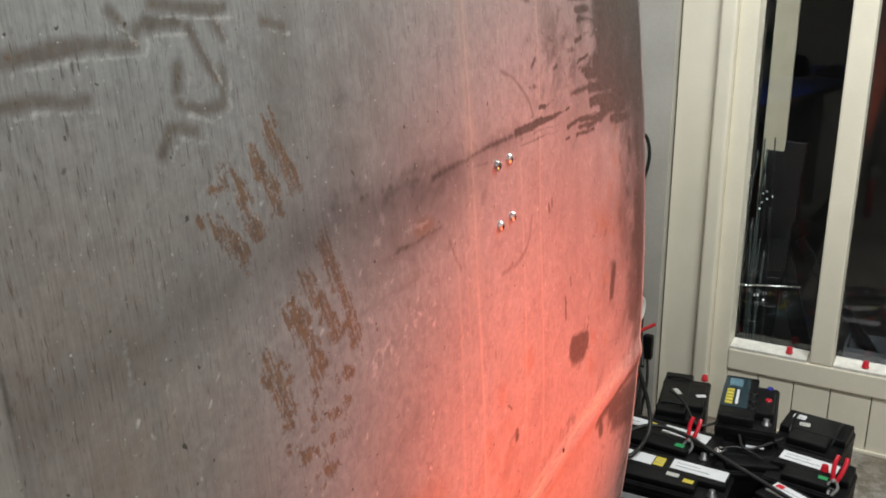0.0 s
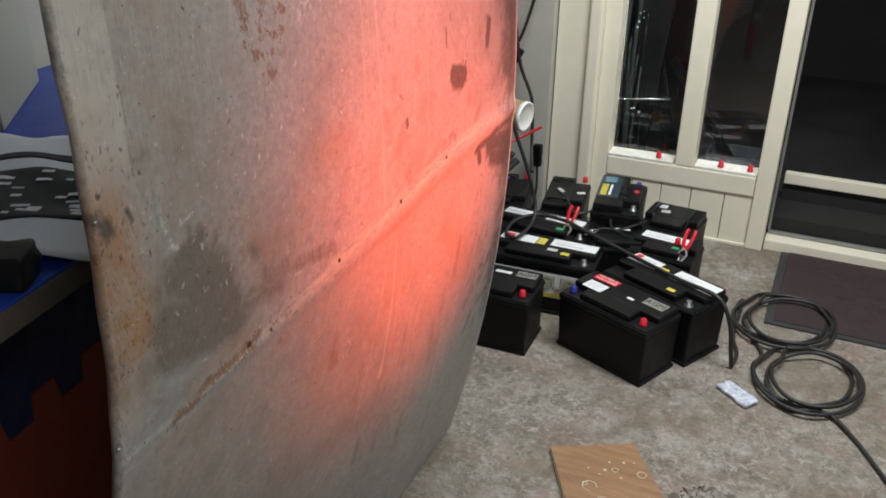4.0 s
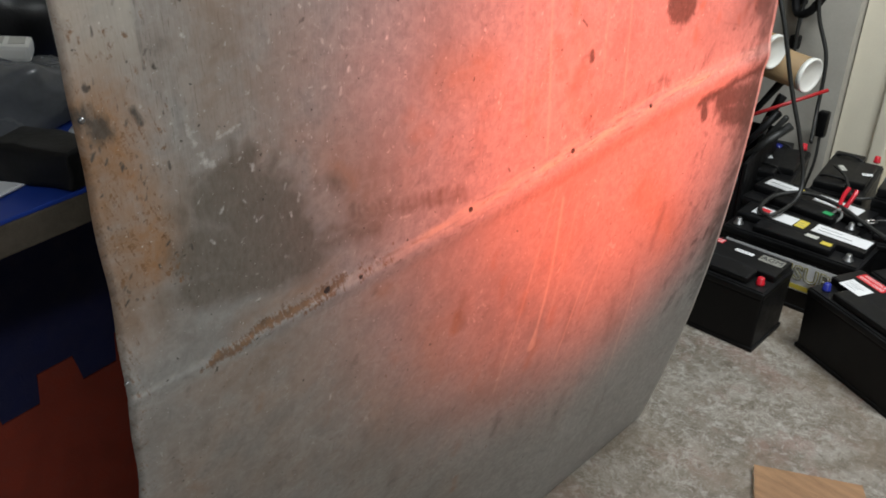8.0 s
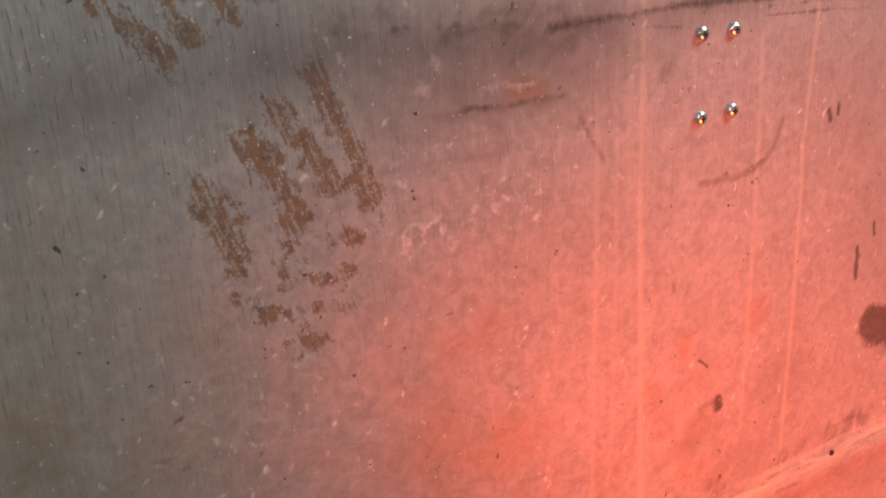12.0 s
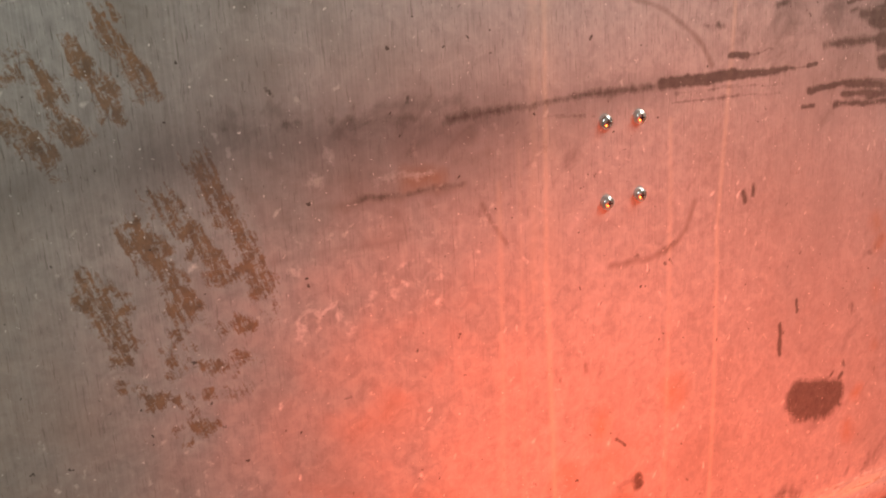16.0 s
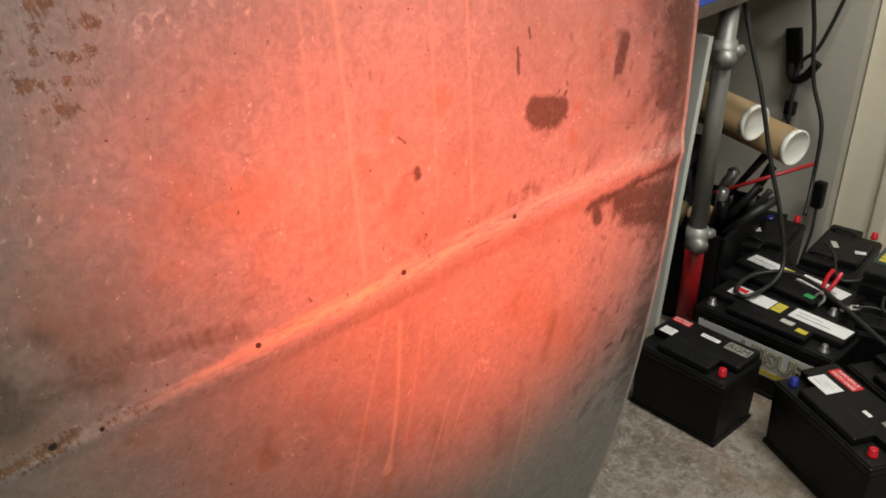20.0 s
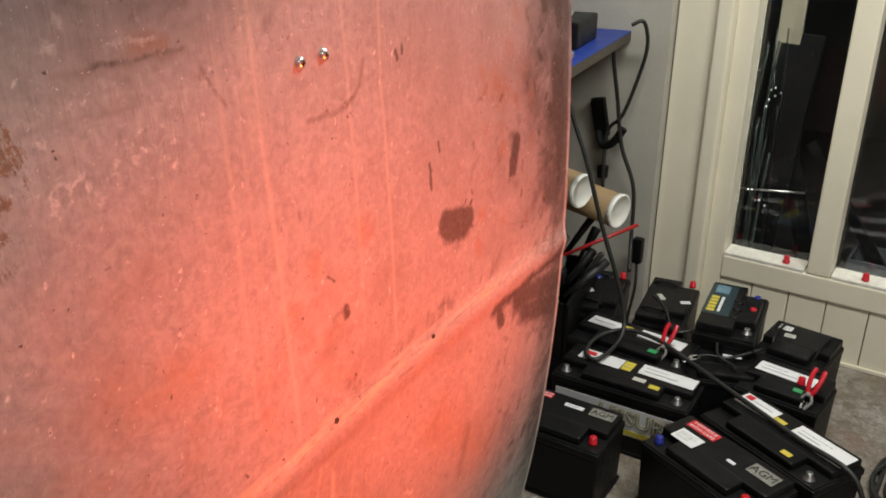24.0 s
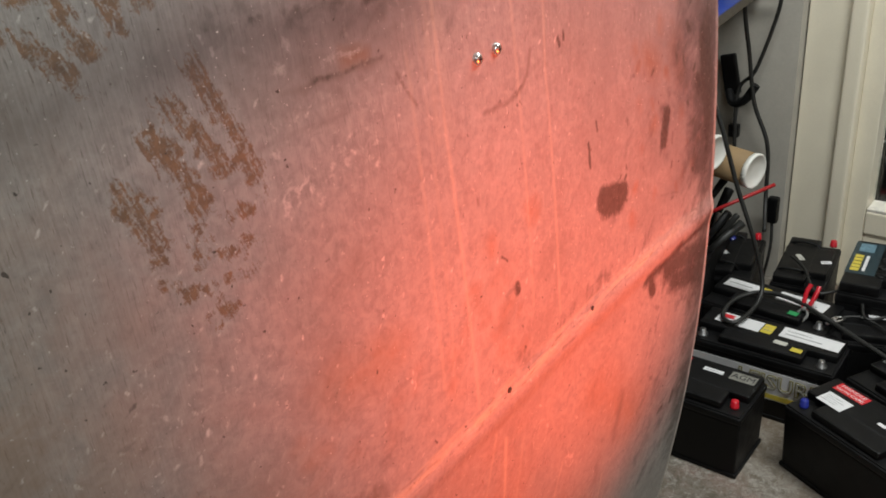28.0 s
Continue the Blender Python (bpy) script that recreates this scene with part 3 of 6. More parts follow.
def rust_prints(st, rng):
    """Wiped hand prints in dried rust, one above the other, and the drips over them."""
    for a, b, r in (((0.627, 1.310), (0.659, 1.226), 0.0082), ((0.603, 1.293), (0.632, 1.238), 0.0084), ((0.586, 1.280), (0.609, 1.222), 0.0080), ((0.559, 1.254), (0.575, 1.212), 0.0086)):
        st.stroke("rust", a, b, r * 0.7, 0.0035, 0.68, r * 0.95)
        d = ((b[0] - a[0]), (b[1] - a[1]))
        for _ in range(9):
            k, side = rng.uniform(-0.14, 0.25), rng.uniform(-r, r)
            p = (a[0] + k * d[0] + side, a[1] + k * d[1] + 0.3 * side)
            st.stroke("rust", p, (p[0] + 0.3 * d[0], p[1] + 0.3 * d[1]), 0.0010, 0.0018, rng.uniform(0.55, 0.9), 0.0025)
        for _ in range(16):
            k, side = rng.uniform(0.15, 1.1), rng.uniform(-r, r)
            p = (a[0] + k * d[0] + side, a[1] + k * d[1] + 0.3 * side)
            st.stroke("rust", p, (p[0] + rng.uniform(-0.004, 0.006), p[1] + rng.uniform(-0.008, 0.004)), rng.uniform(0.001, 0.004), 0.003, rng.uniform(0.6, 1.0))
    palm = ((0.637, 1.208, 0.009), (0.603, 1.194, 0.010), (0.620, 1.186, 0.009), (0.592, 1.174, 0.011), (0.611, 1.149, 0.010), (0.569, 1.201, 0.009), (0.641, 1.188, 0.007), (0.660, 1.213, 0.006), (0.603, 1.208, 0.006), (0.622, 1.168, 0.007), (0.577, 1.182, 0.006), (0.598, 1.152, 0.005), (0.640, 1.166, 0.004))
    for cy, cz, r in palm:
        for _ in range(8):
            a, e = cy + rng.gauss(0, 0.55 * r), cz + rng.gauss(0, 0.45 * r)
            st.stroke("rust", (a, e), (a + rng.uniform(-0.6, 0.6) * r, e + rng.uniform(-0.25, 0.25) * r), rng.uniform(0.20, 0.45) * r, 0.0028, rng.uniform(0.55, 0.90))
    for a, b, r in (((0.586, 1.388), (0.604, 1.347), 0.0080), ((0.566, 1.378), (0.586, 1.342), 0.0080), ((0.542, 1.373), (0.556, 1.355), 0.0050), ((0.532, 1.347), (0.546, 1.324), 0.0065), ((0.556, 1.342), (0.562, 1.336), 0.0060)):
        st.stroke("rust", a, b, r * 0.5, 0.0035, 0.66, r * 0.8)
        for _ in range(10):
            k, side = rng.uniform(-0.25, 0.9), rng.uniform(-r, r)
            p = (a[0] + k * (b[0] - a[0]) + side, a[1] + k * (b[1] - a[1]) + 0.3 * side)
            st.stroke("rust", p, (p[0] + 0.006, p[1] - 0.012), 0.0012, 0.0022, rng.uniform(0.6, 1.0), 0.003)
    st.lay("rust", [(0.530, 1.361, 0.538, 1.360, 0.003, 0.003), (0.524, 1.378, 0.526, 1.377, 0.001, 0.002), (0.519, 1.346, 0.521, 1.344, 0.003, 0.003), (0.548, 1.316, 0.552, 1.308, 0.003, 0.004)], 0.85)
    # brown tide marks with pale rims near the top
    for pts in ([(0.419, 1.439), (0.436, 1.441), (0.463, 1.441), (0.493, 1.440), (0.497, 1.448)], [(0.415, 1.420), (0.434, 1.420), (0.458, 1.418)], [(0.479, 1.456), (0.489, 1.447)], [(0.508, 1.459), (0.560, 1.456)], [(0.548, 1.456), (0.556, 1.440)], [(0.533, 1.447), (0.546, 1.420)], [(0.520, 1.428), (0.515, 1.414)], [(0.516, 1.408), (0.532, 1.403), (0.550, 1.408), (0.552, 1.424)], [(0.499, 1.386), (0.507, 1.397), (0.525, 1.393)], [(0.592, 1.450), (0.612, 1.446)], [(0.503, 1.450), (0.526, 1.449)]):
        st.line("dull", pts, 0.0044, 0.0030, 0.72)
        st.line("rust", pts, 0.0018, 0.0040, 0.44)
        st.line("pale", [(a + 0.006, e - 0.006) for a, e in pts], 0.0016, 0.0026, 0.60)
    # rust along the tail of the swage, and round the near edge
    st.line("rust", [(0.413, 0.842), (0.424, 0.848), (0.440, 0.846), (0.460, 0.853), (0.500, 0.856), (0.560, 0.860)], 0.0066, 0.005, 0.88)
    st.scatter(rng, "rust", 130, (0.40, 0.62), (0.838, 0.874), (0.008, 0.03), (0.001, 0.005), (0.0010, 0.0040), (0.002, 0.005), (0.35, 0.8), lambda a, e: 1.0 if abs(e - 0.846 - 0.09 * (a - 0.42)) < 0.010 else 0.0)
    st.lay("rust", [(0.350, 1.094, 0.372, 1.070, 0.012, 0.03), (0.345, 1.060, 0.352, 0.98, 0.010, 0.03), (0.336, 1.14, 0.338, 0.90, 0.004, 0.012), (0.337, 1.16, 0.342, 0.62, 0.005, 0.012), (0.333, 1.60, 0.335, 1.14, 0.003, 0.010), (0.336, 0.9, 0.337, 0.3, 0.002, 0.008), (0.36, 1.05, 0.372, 0.99, 0.006, 0.03), (0.352, 0.60, 0.356, 0.57, 0.006, 0.012)], 0.50)
    st.scatter(rng, "rust", 150, (0.336, 0.40), (0.94, 1.15), (-0.003, 0.003), (-0.006, 0.006), (0.0005, 0.0022), (0.001, 0.003), (0.4, 0.9))
    st.scatter(rng, "rust", 200, (0.40, 1.44), (0.12, 0.86), (-0.003, 0.003), (-0.008, 0.008), (0.0004, 0.0020), (0.002, 0.005), (0.3, 0.65))


def grease_and_soot(st, rng):
    # one greasy smear drawn right across, with its splashes towards the far edge
    st.line("film", [(0.40, 1.285), (0.47, 1.300), (0.56, 1.310), (0.637, 1.3205)], 0.010, 0.026, 0.66)
    st.line("soot", [(0.637, 1.3205), (0.714, 1.320), (0.802, 1.319)], 0.0040, 0.012, 0.48)
    st.line("soot", [(0.622, 1.329), (0.690, 1.331), (0.753, 1.332), (0.800, 1.330)], 0.0024, 0.009, 0.48)
    st.line("film", [(0.60, 1.316), (0.69, 1.312), (0.84, 1.310)], 0.016, 0.026, 0.95)
    st.line("film", [(0.84, 1.312), (0.98, 1.324)], 0.006, 0.016, 0.75)
    st.line("dark", [(0.62, 1.324), (0.70, 1.3245), (0.79, 1.3205)], 0.0032, 0.008, 0.58)
    st.line("film", [(0.67, 1.300), (0.74, 1.293), (0.82, 1.288)], 0.014, 0.030, 0.75)
    st.line("film", [(0.50, 1.318), (0.56, 1.322), (0.66, 1.340)], 0.008, 0.026, 0.50)
    st.line("dark", [(0.790, 1.3185), (0.828, 1.3190), (0.900, 1.3235), (0.975, 1.327)], 0.0036, 0.0060, 0.74)
    st.line("dark", [(0.975, 1.327), (1.010, 1.328), (1.053, 1.3285)], 0.0050, 0.0035, 0.92)
    st.stroke("dark", (1.053, 1.3285), (1.150, 1.332), 0.0046, 0.0030, 0.85, 0.0006)
    st.lay("dark", [(0.987, 1.3115, 1.107, 1.312, 0.0016, 0.0026), (0.990, 1.319, 1.110, 1.3195, 0.0014, 0.0030), (0.870, 1.3105, 0.915, 1.309, 0.0015, 0.0030)], 0.62)
    st.lay("dark", [(1.142, 1.311, 1.200, 1.3135, 0.0030, 0.003), (1.200, 1.3135, 1.26, 1.314, 0.0016, 0.003), (1.047, 1.344, 1.066, 1.3435, 0.0026, 0.0026), (1.066, 1.3435, 1.095, 1.348, 0.0010, 0.0026), (1.136, 1.297, 1.150, 1.2975, 0.0025, 0.0030), (1.140, 1.332, 1.152, 1.333, 0.0026, 0.002), (1.161, 1.347, 1.25, 1.349, 0.0040, 0.006), (1.19, 1.303, 1.28, 1.302, 0.0035, 0.004), (1.18, 1.295, 1.25, 1.294, 0.0030, 0.004)], 0.85)
    st.lay("dark", [(0.725, 1.273, 0.799, 1.2745, 0.0026, 0.0042)], 0.62)
    st.lay("dull", [(0.70, 1.273, 0.80, 1.273, 0.004, 0.008), (0.663, 1.243, 0.755, 1.244, 0.0020, 0.007)], 0.62)
    # the sooty corner: dark field with a ragged edge of near-level splashes
    st.lay("dark", [(1.36, 1.42, 1.42, 1.75, 0.075, 0.04), (1.36, 1.345, 1.50, 1.335, 0.035, 0.020), (1.46, 1.75, 1.48, 1.33, 0.05, 0.03)], 0.95)
    st.lay("dark", [(1.27, 1.375, 1.38, 1.345, 0.022, 0.014), (1.30, 1.40, 1.33, 1.60, 0.035, 0.030), (1.21, 1.372, 1.27, 1.366, 0.006, 0.008), (1.235, 1.347, 1.33, 1.343, 0.008, 0.006), (1.29, 1.315, 1.40, 1.308, 0.010, 0.007), (1.33, 1.296, 1.42, 1.290, 0.008, 0.006), (1.195, 1.312, 1.30, 1.306, 0.0045, 0.005), (1.24, 1.330, 1.34, 1.326, 0.008, 0.006)], 0.90)
    st.scatter(rng, "dark", 90, (1.15, 1.36), (1.295, 1.47), (0.015, 0.085), (-0.006, 0.008), (0.0008, 0.0055), (0.002, 0.006), (0.5, 0.95), lambda a, e: max(0.05, (a - 1.13) / 0.22))
    st.scatter(rng, "dark", 60, (1.00, 1.30), (1.35, 1.60), (0.004, 0.03), (-0.006, 0.010), (0.001, 0.005), (0.003, 0.008), (0.35, 0.8))
    st.lay("soot", [(1.44, 1.75, 1.49, 1.28, 0.10, 0.07), (1.36, 1.75, 1.42, 1.38, 0.09, 0.06), (1.26, 1.75, 1.30, 1.46, 0.06, 0.06)], 0.8)
    st.lay("soot", [(0.45, 1.78, 1.2, 1.78, 0.16, 0.10), (1.1, 1.40, 1.3, 1.46, 0.05, 0.06)], 0.42)
    # blots
    st.lay("dark", [(1.124, 1.104, 1.126, 1.074, 0.0032, 0.003), (0.959, 0.998, 0.961, 0.990, 0.006, 0.005)], 0.82)
    st.lay("dark", [(1.156, 1.022, 1.206, 1.012, 0.019, 0.007), (1.160, 1.012, 1.200, 1.002, 0.016, 0.010), (1.326, 1.044, 1.336, 1.078, 0.013, 0.009)], 0.78)
    st.scatter(rng, "dark", 40, (1.140, 1.222), (0.994, 1.042), (-0.004, 0.004), (-0.004, 0.004), (0.001, 0.004), (0.002, 0.004), (0.4, 0.9))
    st.lay("dark", [(1.143, 1.124, 1.145, 1.112, 0.0016, 0.003), (0.935, 1.043, 0.945, 1.035, 0.0014, 0.0018), (0.758, 1.164, 0.758, 1.163, 0.0014, 0.0016), (0.934, 1.282, 0.937, 1.276, 0.0006, 0.001), (0.937, 1.281, 0.942, 1.281, 0.0004, 0.001), (0.705, 1.142, 0.709, 1.142, 0.0011, 0.0013), (0.668, 1.347, 0.672, 1.342, 0.0011, 0.0013), (1.068, 1.232, 1.072, 1.224, 0.003, 0.004), (1.080, 1.236, 1.080, 1.228, 0.0022, 0.004)], 0.9)
    st.lay("dull", [(0.903, 1.118, 0.904, 1.113, 0.0018, 0.003)], 0.8)
    st.scatter(rng, "dark", 16, (0.866, 0.898), (1.104, 1.118), (-0.003, 0.006), (-0.003, 0.003), (0.0006, 0.002), (0.002, 0.003), (0.3, 0.6))
    st.scatter(rng, "dark", 44, (0.85, 1.42), (1.10, 1.30), (-0.004, 0.004), (-0.016, 0.004), (0.0008, 0.0026), (0.003, 0.006), (0.25, 0.62))
    st.scatter(rng, "dark", 60, (1.20, 1.46), (1.02, 1.27), (-0.006, 0.006), (-0.022, 0.004), (0.001, 0.004), (0.003, 0.008), (0.25, 0.7))
    # rings and arcs round the screws
    st.line("dull", [(0.814, 1.258), (0.821, 1.244), (0.832, 1.226)], 0.0018, 0.0022, 0.78)
    st.line("dull", [(0.926, 1.194), (0.960, 1.191), (0.989, 1.197), (1.004, 1.211), (1.012, 1.232)], 0.0022, 0.0045, 0.80)
    st.scatter(rng, "dark", 26, (0.925, 1.010), (1.186, 1.205), (0.001, 0.006), (0.0, 0.005), (0.0006, 0.002), (0.002, 0.003), (0.3, 0.8), lambda a, e: 1.0 if abs(e - 1.19 - 2.4 * max(0, a - 0.96) ** 2 * 4) < 0.008 else 0.0)
    st.line("dull", [(0.945, 1.392), (0.975, 1.383), (1.001, 1.368), (1.018, 1.352), (1.028, 1.338)], 0.0020, 0.0030, 0.74)
    st.line("dull", [(0.782, 1.293), (0.800, 1.308), (0.822, 1.316)], 0.0010, 0.004, 0.6)
    # soot between the streaks down the far edge, all drawn the same way
    st.scatter(rng, "soot", 70, (1.24, 1.52), (0.40, 0.87), (-0.03, 0.01), (-0.070, -0.015), (0.004, 0.016), (0.014, 0.034), (0.2, 0.55), lambda a, e: min(1.0, max(0.04, (a - 1.24) / 0.22)))
    st.scatter(rng, "dark", 46, (1.30, 1.50), (0.55, 0.86), (-0.012, 0.012), (-0.030, 0.004), (0.002, 0.010), (0.004, 0.012), (0.3, 0.75), lambda a, e: min(1.0, max(0.04, (a - 1.26) / 0.2)))
    st.scatter(rng, "soot", 80, (1.28, 1.51), (0.92, 1.28), (-0.02, 0.02), (-0.045, 0.01), (0.004, 0.014), (0.010, 0.026), (0.3, 0.7), lambda a, e: min(1.0, max(0.05, (a - 1.27) / 0.2)))
    st.lay("soot", [(1.49, 1.20, 1.50, 0.92, 0.05, 0.08), (1.44, 1.10, 1.47, 0.96, 0.03, 0.05), (1.53, 0.86, 1.53, 0.45, 0.06, 0.09), (1.50, 1.30, 1.50, 0.90, 0.018, 0.030)], 0.92)
    # black patches and ochre spots in the dirty far quarter
    st.lay("dark", [(1.475, 1.30, 1.480, 0.95, 0.024, 0.034), (1.405, 1.28, 1.420, 1.14, 0.006, 0.026), (1.420, 1.10, 1.440, 0.97, 0.012, 0.030)], 0.66)
    st.lay("dark", [(1.465, 1.150, 1.475, 1.075, 0.024, 0.012), (1.440, 1.100, 1.445, 1.085, 0.010, 0.010), (1.475, 1.055, 1.480, 1.020, 0.016, 0.012), (1.420, 1.250, 1.424, 1.238, 0.010, 0.006), (1.466, 1.262, 1.470, 1.215, 0.014, 0.010), (1.405, 1.182, 1.409, 1.172, 0.006, 0.006), (1.478, 1.005, 1.480, 0.985, 0.010, 0.010)], 0.86)
    st.scatter(rng, "dark", 70, (1.22, 1.49), (0.95, 1.29), (-0.008, 0.008), (-0.012, 0.008), (0.001, 0.005), (0.003, 0.008), (0.35, 0.85), lambda a, e: min(1.0, max(0.1, (a - 1.20) / 0.2)))
    st.scatter(rng, "ochre", 36, (1.22, 1.47), (0.95, 1.30), (-0.006, 0.006), (-0.014, 0.006), (0.002, 0.008), (0.004, 0.012), (0.4, 0.9))
    # darker under the swage, broadening towards the far edge, and fine strokes around
    st.lay("dark", [(1.285, 0.852, 1.50, 0.858, 0.009, 0.016), (1.36, 0.838, 1.50, 0.815, 0.024, 0.024), (1.39, 0.805, 1.49, 0.775, 0.024, 0.024), (1.43, 0.80, 1.50, 0.765, 0.020, 0.025), (1.300, 0.845, 1.310, 0.822, 0.010, 0.010)], 0.92)
    st.scatter(rng, "dark", 24, (1.30, 1.49), (0.74, 0.84), (-0.02, 0.02), (-0.02, 0.0), (0.003, 0.009), (0.008, 0.018), (0.3, 0.7))
    for k in range(6):
        st.line("dark", [(1.30 + 0.026 * k, 0.972 - 0.006 * k), (1.345 + 0.026 * k, 0.962 - 0.005 * k)], 0.0022, 0.007, 0.55)
    st.lay("dark", [(1.220, 0.475, 1.216, 0.385, 0.006, 0.012), (1.44, 0.46, 1.41, 0.36, 0.005, 0.012), (1.118, 0.918, 1.19, 0.922, 0.002, 0.005)], 0.55)
    # scorch teeth standing on the swage
    for _ in range(60):
        a = rng.uniform(0.92, 1.30)
        e = float(swage(a)[1]) + rng.uniform(-0.002, 0.004)
        st.stroke("soot", (a, e), (a + 0.002, e + rng.uniform(0.004, 0.018)), 0.0014, 0.005, rng.uniform(0.25, 0.6))
    for a in np.linspace(0.570, 0.735, 18):
        e = 0.934 - 0.22 * (a - 0.58) + rng.uniform(-0.003, 0.003)
        st.stroke("dull", (a, e), (a + 0.004, e - 0.012), rng.uniform(0.003, 0.006), 0.007, rng.uniform(0.5, 0.9))
    st.line("dull", [(0.52, 0.926), (0.60, 0.916), (0.68, 0.904), (0.735, 0.890)], 0.0050, 0.010, 0.75)
    for _ in range(170):
        a = rng.uniform(0.62, 1.46)
        low, high = (float(v) for v in swage(a))
        e = low + rng.betavariate(3, 2.4) * (high - low)
        st.stroke("pale", (a, e), (a + rng.uniform(0.006, 0.045), e + 0.045 * rng.uniform(0, 0.03)), rng.uniform(0.0004, 0.0016), rng.uniform(0.0012, 0.003), rng.uniform(0.2, 0.62) * min(1, (a - 0.45) / 0.45))
    for _ in range(60):
        a = rng.uniform(0.60, 1.46)
        low, high = (float(v) for v in swage(a))
        e = rng.uniform(low - 0.004, high + 0.002)
        st.stroke("dull", (a, e), (a + rng.uniform(0.006, 0.03), e + rng.uniform(-0.001, 0.002)), rng.uniform(0.0006, 0.0020), 0.003, rng.uniform(0.4, 0.8))
    # pits and flecks by the near edge, and a fine upright scratch
    st.lay("dark", [(0.343, 1.096, 0.352, 1.082, 0.008, 0.012), (0.332, 1.18, 0.334, 1.25, 0.004, 0.008), (0.330, 0.87, 0.331, 0.95, 0.003, 0.008), (0.347, 1.114, 0.348, 1.112, 0.0025, 0.002), (0.376, 1.090, 0.379, 1.080, 0.003, 0.004)], 0.9)
    st.line("dark", [(0.376, 1.050), (0.3745, 1.038), (0.3775, 1.030), (0.3750, 1.020)], 0.0007, 0.0012, 0.95)
    st.scatter(rng, "dark", 110, (0.335, 0.405), (0.94, 1.13), (-0.003, 0.003), (-0.006, 0.006), (0.0003, 0.0013), (0.0010, 0.0018), (0.5, 0.95))
    st.scatter(rng, "dark", 26, (0.340, 0.40), (1.13, 1.30), (-0.003, 0.003), (-0.006, 0.006), (0.0006, 0.0016), (0.0012, 0.002), (0.5, 0.9))
    st.scatter(rng, "dark", 260, (0.42, 1.45), (0.55, 1.50), (-0.003, 0.003), (-0.005, 0.005), (0.0003, 0.0011), (0.0010, 0.0018), (0.4, 0.95))
    st.scatter(rng, "dark", 9, (0.50, 0.60), (1.05, 1.15), (-0.003, 0.003), (-0.003, 0.003), (0.0006, 0.0014), (0.002, 0.003), (0.4, 0.8))
    st.line("soot", [(0.392, 1.50), (0.391, 1.19), (0.389, 1.07)], 0.0005, 0.0014, 0.5)
    st.lay("soot", [(0.338, 1.70, 0.338, 0.60, 0.002, 0.008)], 0.5)


def films(st, rng):
    # the brown film with its peaked upper edge
    st.lay("dull", [(0.449, 1.044, 0.452, 1.000, 0.006, 0.010), (0.430, 0.998, 0.495, 0.962, 0.026, 0.016), (0.405, 0.960, 0.505, 0.925, 0.026, 0.020), (0.496, 0.962, 0.518, 0.925, 0.014, 0.012), (0.470, 1.000, 0.500, 0.985, 0.010, 0.014), (0.440, 1.010, 0.470, 0.955, 0.022, 0.012), (0.40, 0.930, 0.52, 0.905, 0.020, 0.018)], 0.96)
    st.lay("dull", [(0.40, 1.03, 0.41, 0.93, 0.014, 0.03), (0.345, 1.080, 0.350, 0.920, 0.020, 0.03), (0.37, 0.93, 0.40, 0.86, 0.024, 0.03), (0.36, 0.86, 0.46, 0.88, 0.020, 0.03), (0.40, 0.80, 0.50, 0.82, 0.016, 0.04), (0.60, 0.555, 0.95, 0.50, 0.05, 0.08)], 0.45)
    st.lay("dull", [(0.50, 0.920, 0.60, 0.902, 0.012, 0.014), (0.38, 0.935, 0.44, 0.905, 0.014, 0.018), (0.395, 1.00, 0.40, 0.93, 0.012, 0.016)], 0.70)
    st.scatter(rng, "dull", 26, (0.40, 0.56), (0.90, 1.04), (-0.01, 0.01), (0.0, 0.02), (0.004, 0.010), (0.005, 0.010), (0.5, 0.8), lambda a, e: 1.0 if e < 1.03 - 0.55 * abs(a - 0.452) else 0.0)
    st.scatter(rng, "dull", 70, (0.405, 0.560), (0.900, 1.045), (-0.012, 0.012), (-0.008, 0.008), (0.002, 0.007), (0.004, 0.009), (0.3, 0.7), lambda a, e: 1.0 if 0.30 * (a - 0.48) ** 2 + 0.55 * (e - 0.965) ** 2 < 0.0030 else 0.0)
    st.lay("dull", [(0.612, 1.46, 0.600, 1.375, 0.026, 0.030), (0.66, 1.46, 0.658, 1.40, 0.004, 0.008), (0.685, 1.455, 0.682, 1.42, 0.003, 0.006), (0.655, 1.402, 0.695, 1.388, 0.004, 0.008), (0.60, 1.55, 0.95, 1.50, 0.05, 0.08), (0.70, 1.44, 0.72, 1.36, 0.02, 0.04)], 0.50)
    st.scatter(rng, "dull", 60, (0.62, 0.82), (1.24, 1.31), (-0.01, 0.01), (-0.006, 0.006), (0.001, 0.004), (0.004, 0.010), (0.25, 0.6))
    st.lay("dull", [(1.20, 0.78, 1.30, 0.62, 0.010, 0.05), (1.10, 0.72, 1.22, 0.60, 0.010, 0.04)], 0.45)
    # grime low down, hanging in broad upright stains
    st.scatter(rng, "dull", 60, (0.36, 1.30), (0.15, 0.82), (-0.01, 0.01), (-0.10, -0.02), (0.003, 0.016), (0.010, 0.030), (0.25, 0.60))
    st.scatter(rng, "ochre", 34, (0.36, 1.00), (0.30, 0.84), (-0.01, 0.01), (-0.05, 0.0), (0.002, 0.010), (0.006, 0.024), (0.35, 0.9))
    st.scatter(rng, "rust", 40, (0.36, 1.05), (0.30, 0.84), (-0.004, 0.004), (-0.03, 0.0), (0.001, 0.004), (0.003, 0.010), (0.25, 0.5))
    st.scatter(rng, "pale", 90, (0.38, 1.10), (0.25, 0.84), (-0.004, 0.004), (-0.04, 0.0), (0.0008, 0.003), (0.003, 0.010), (0.2, 0.5))
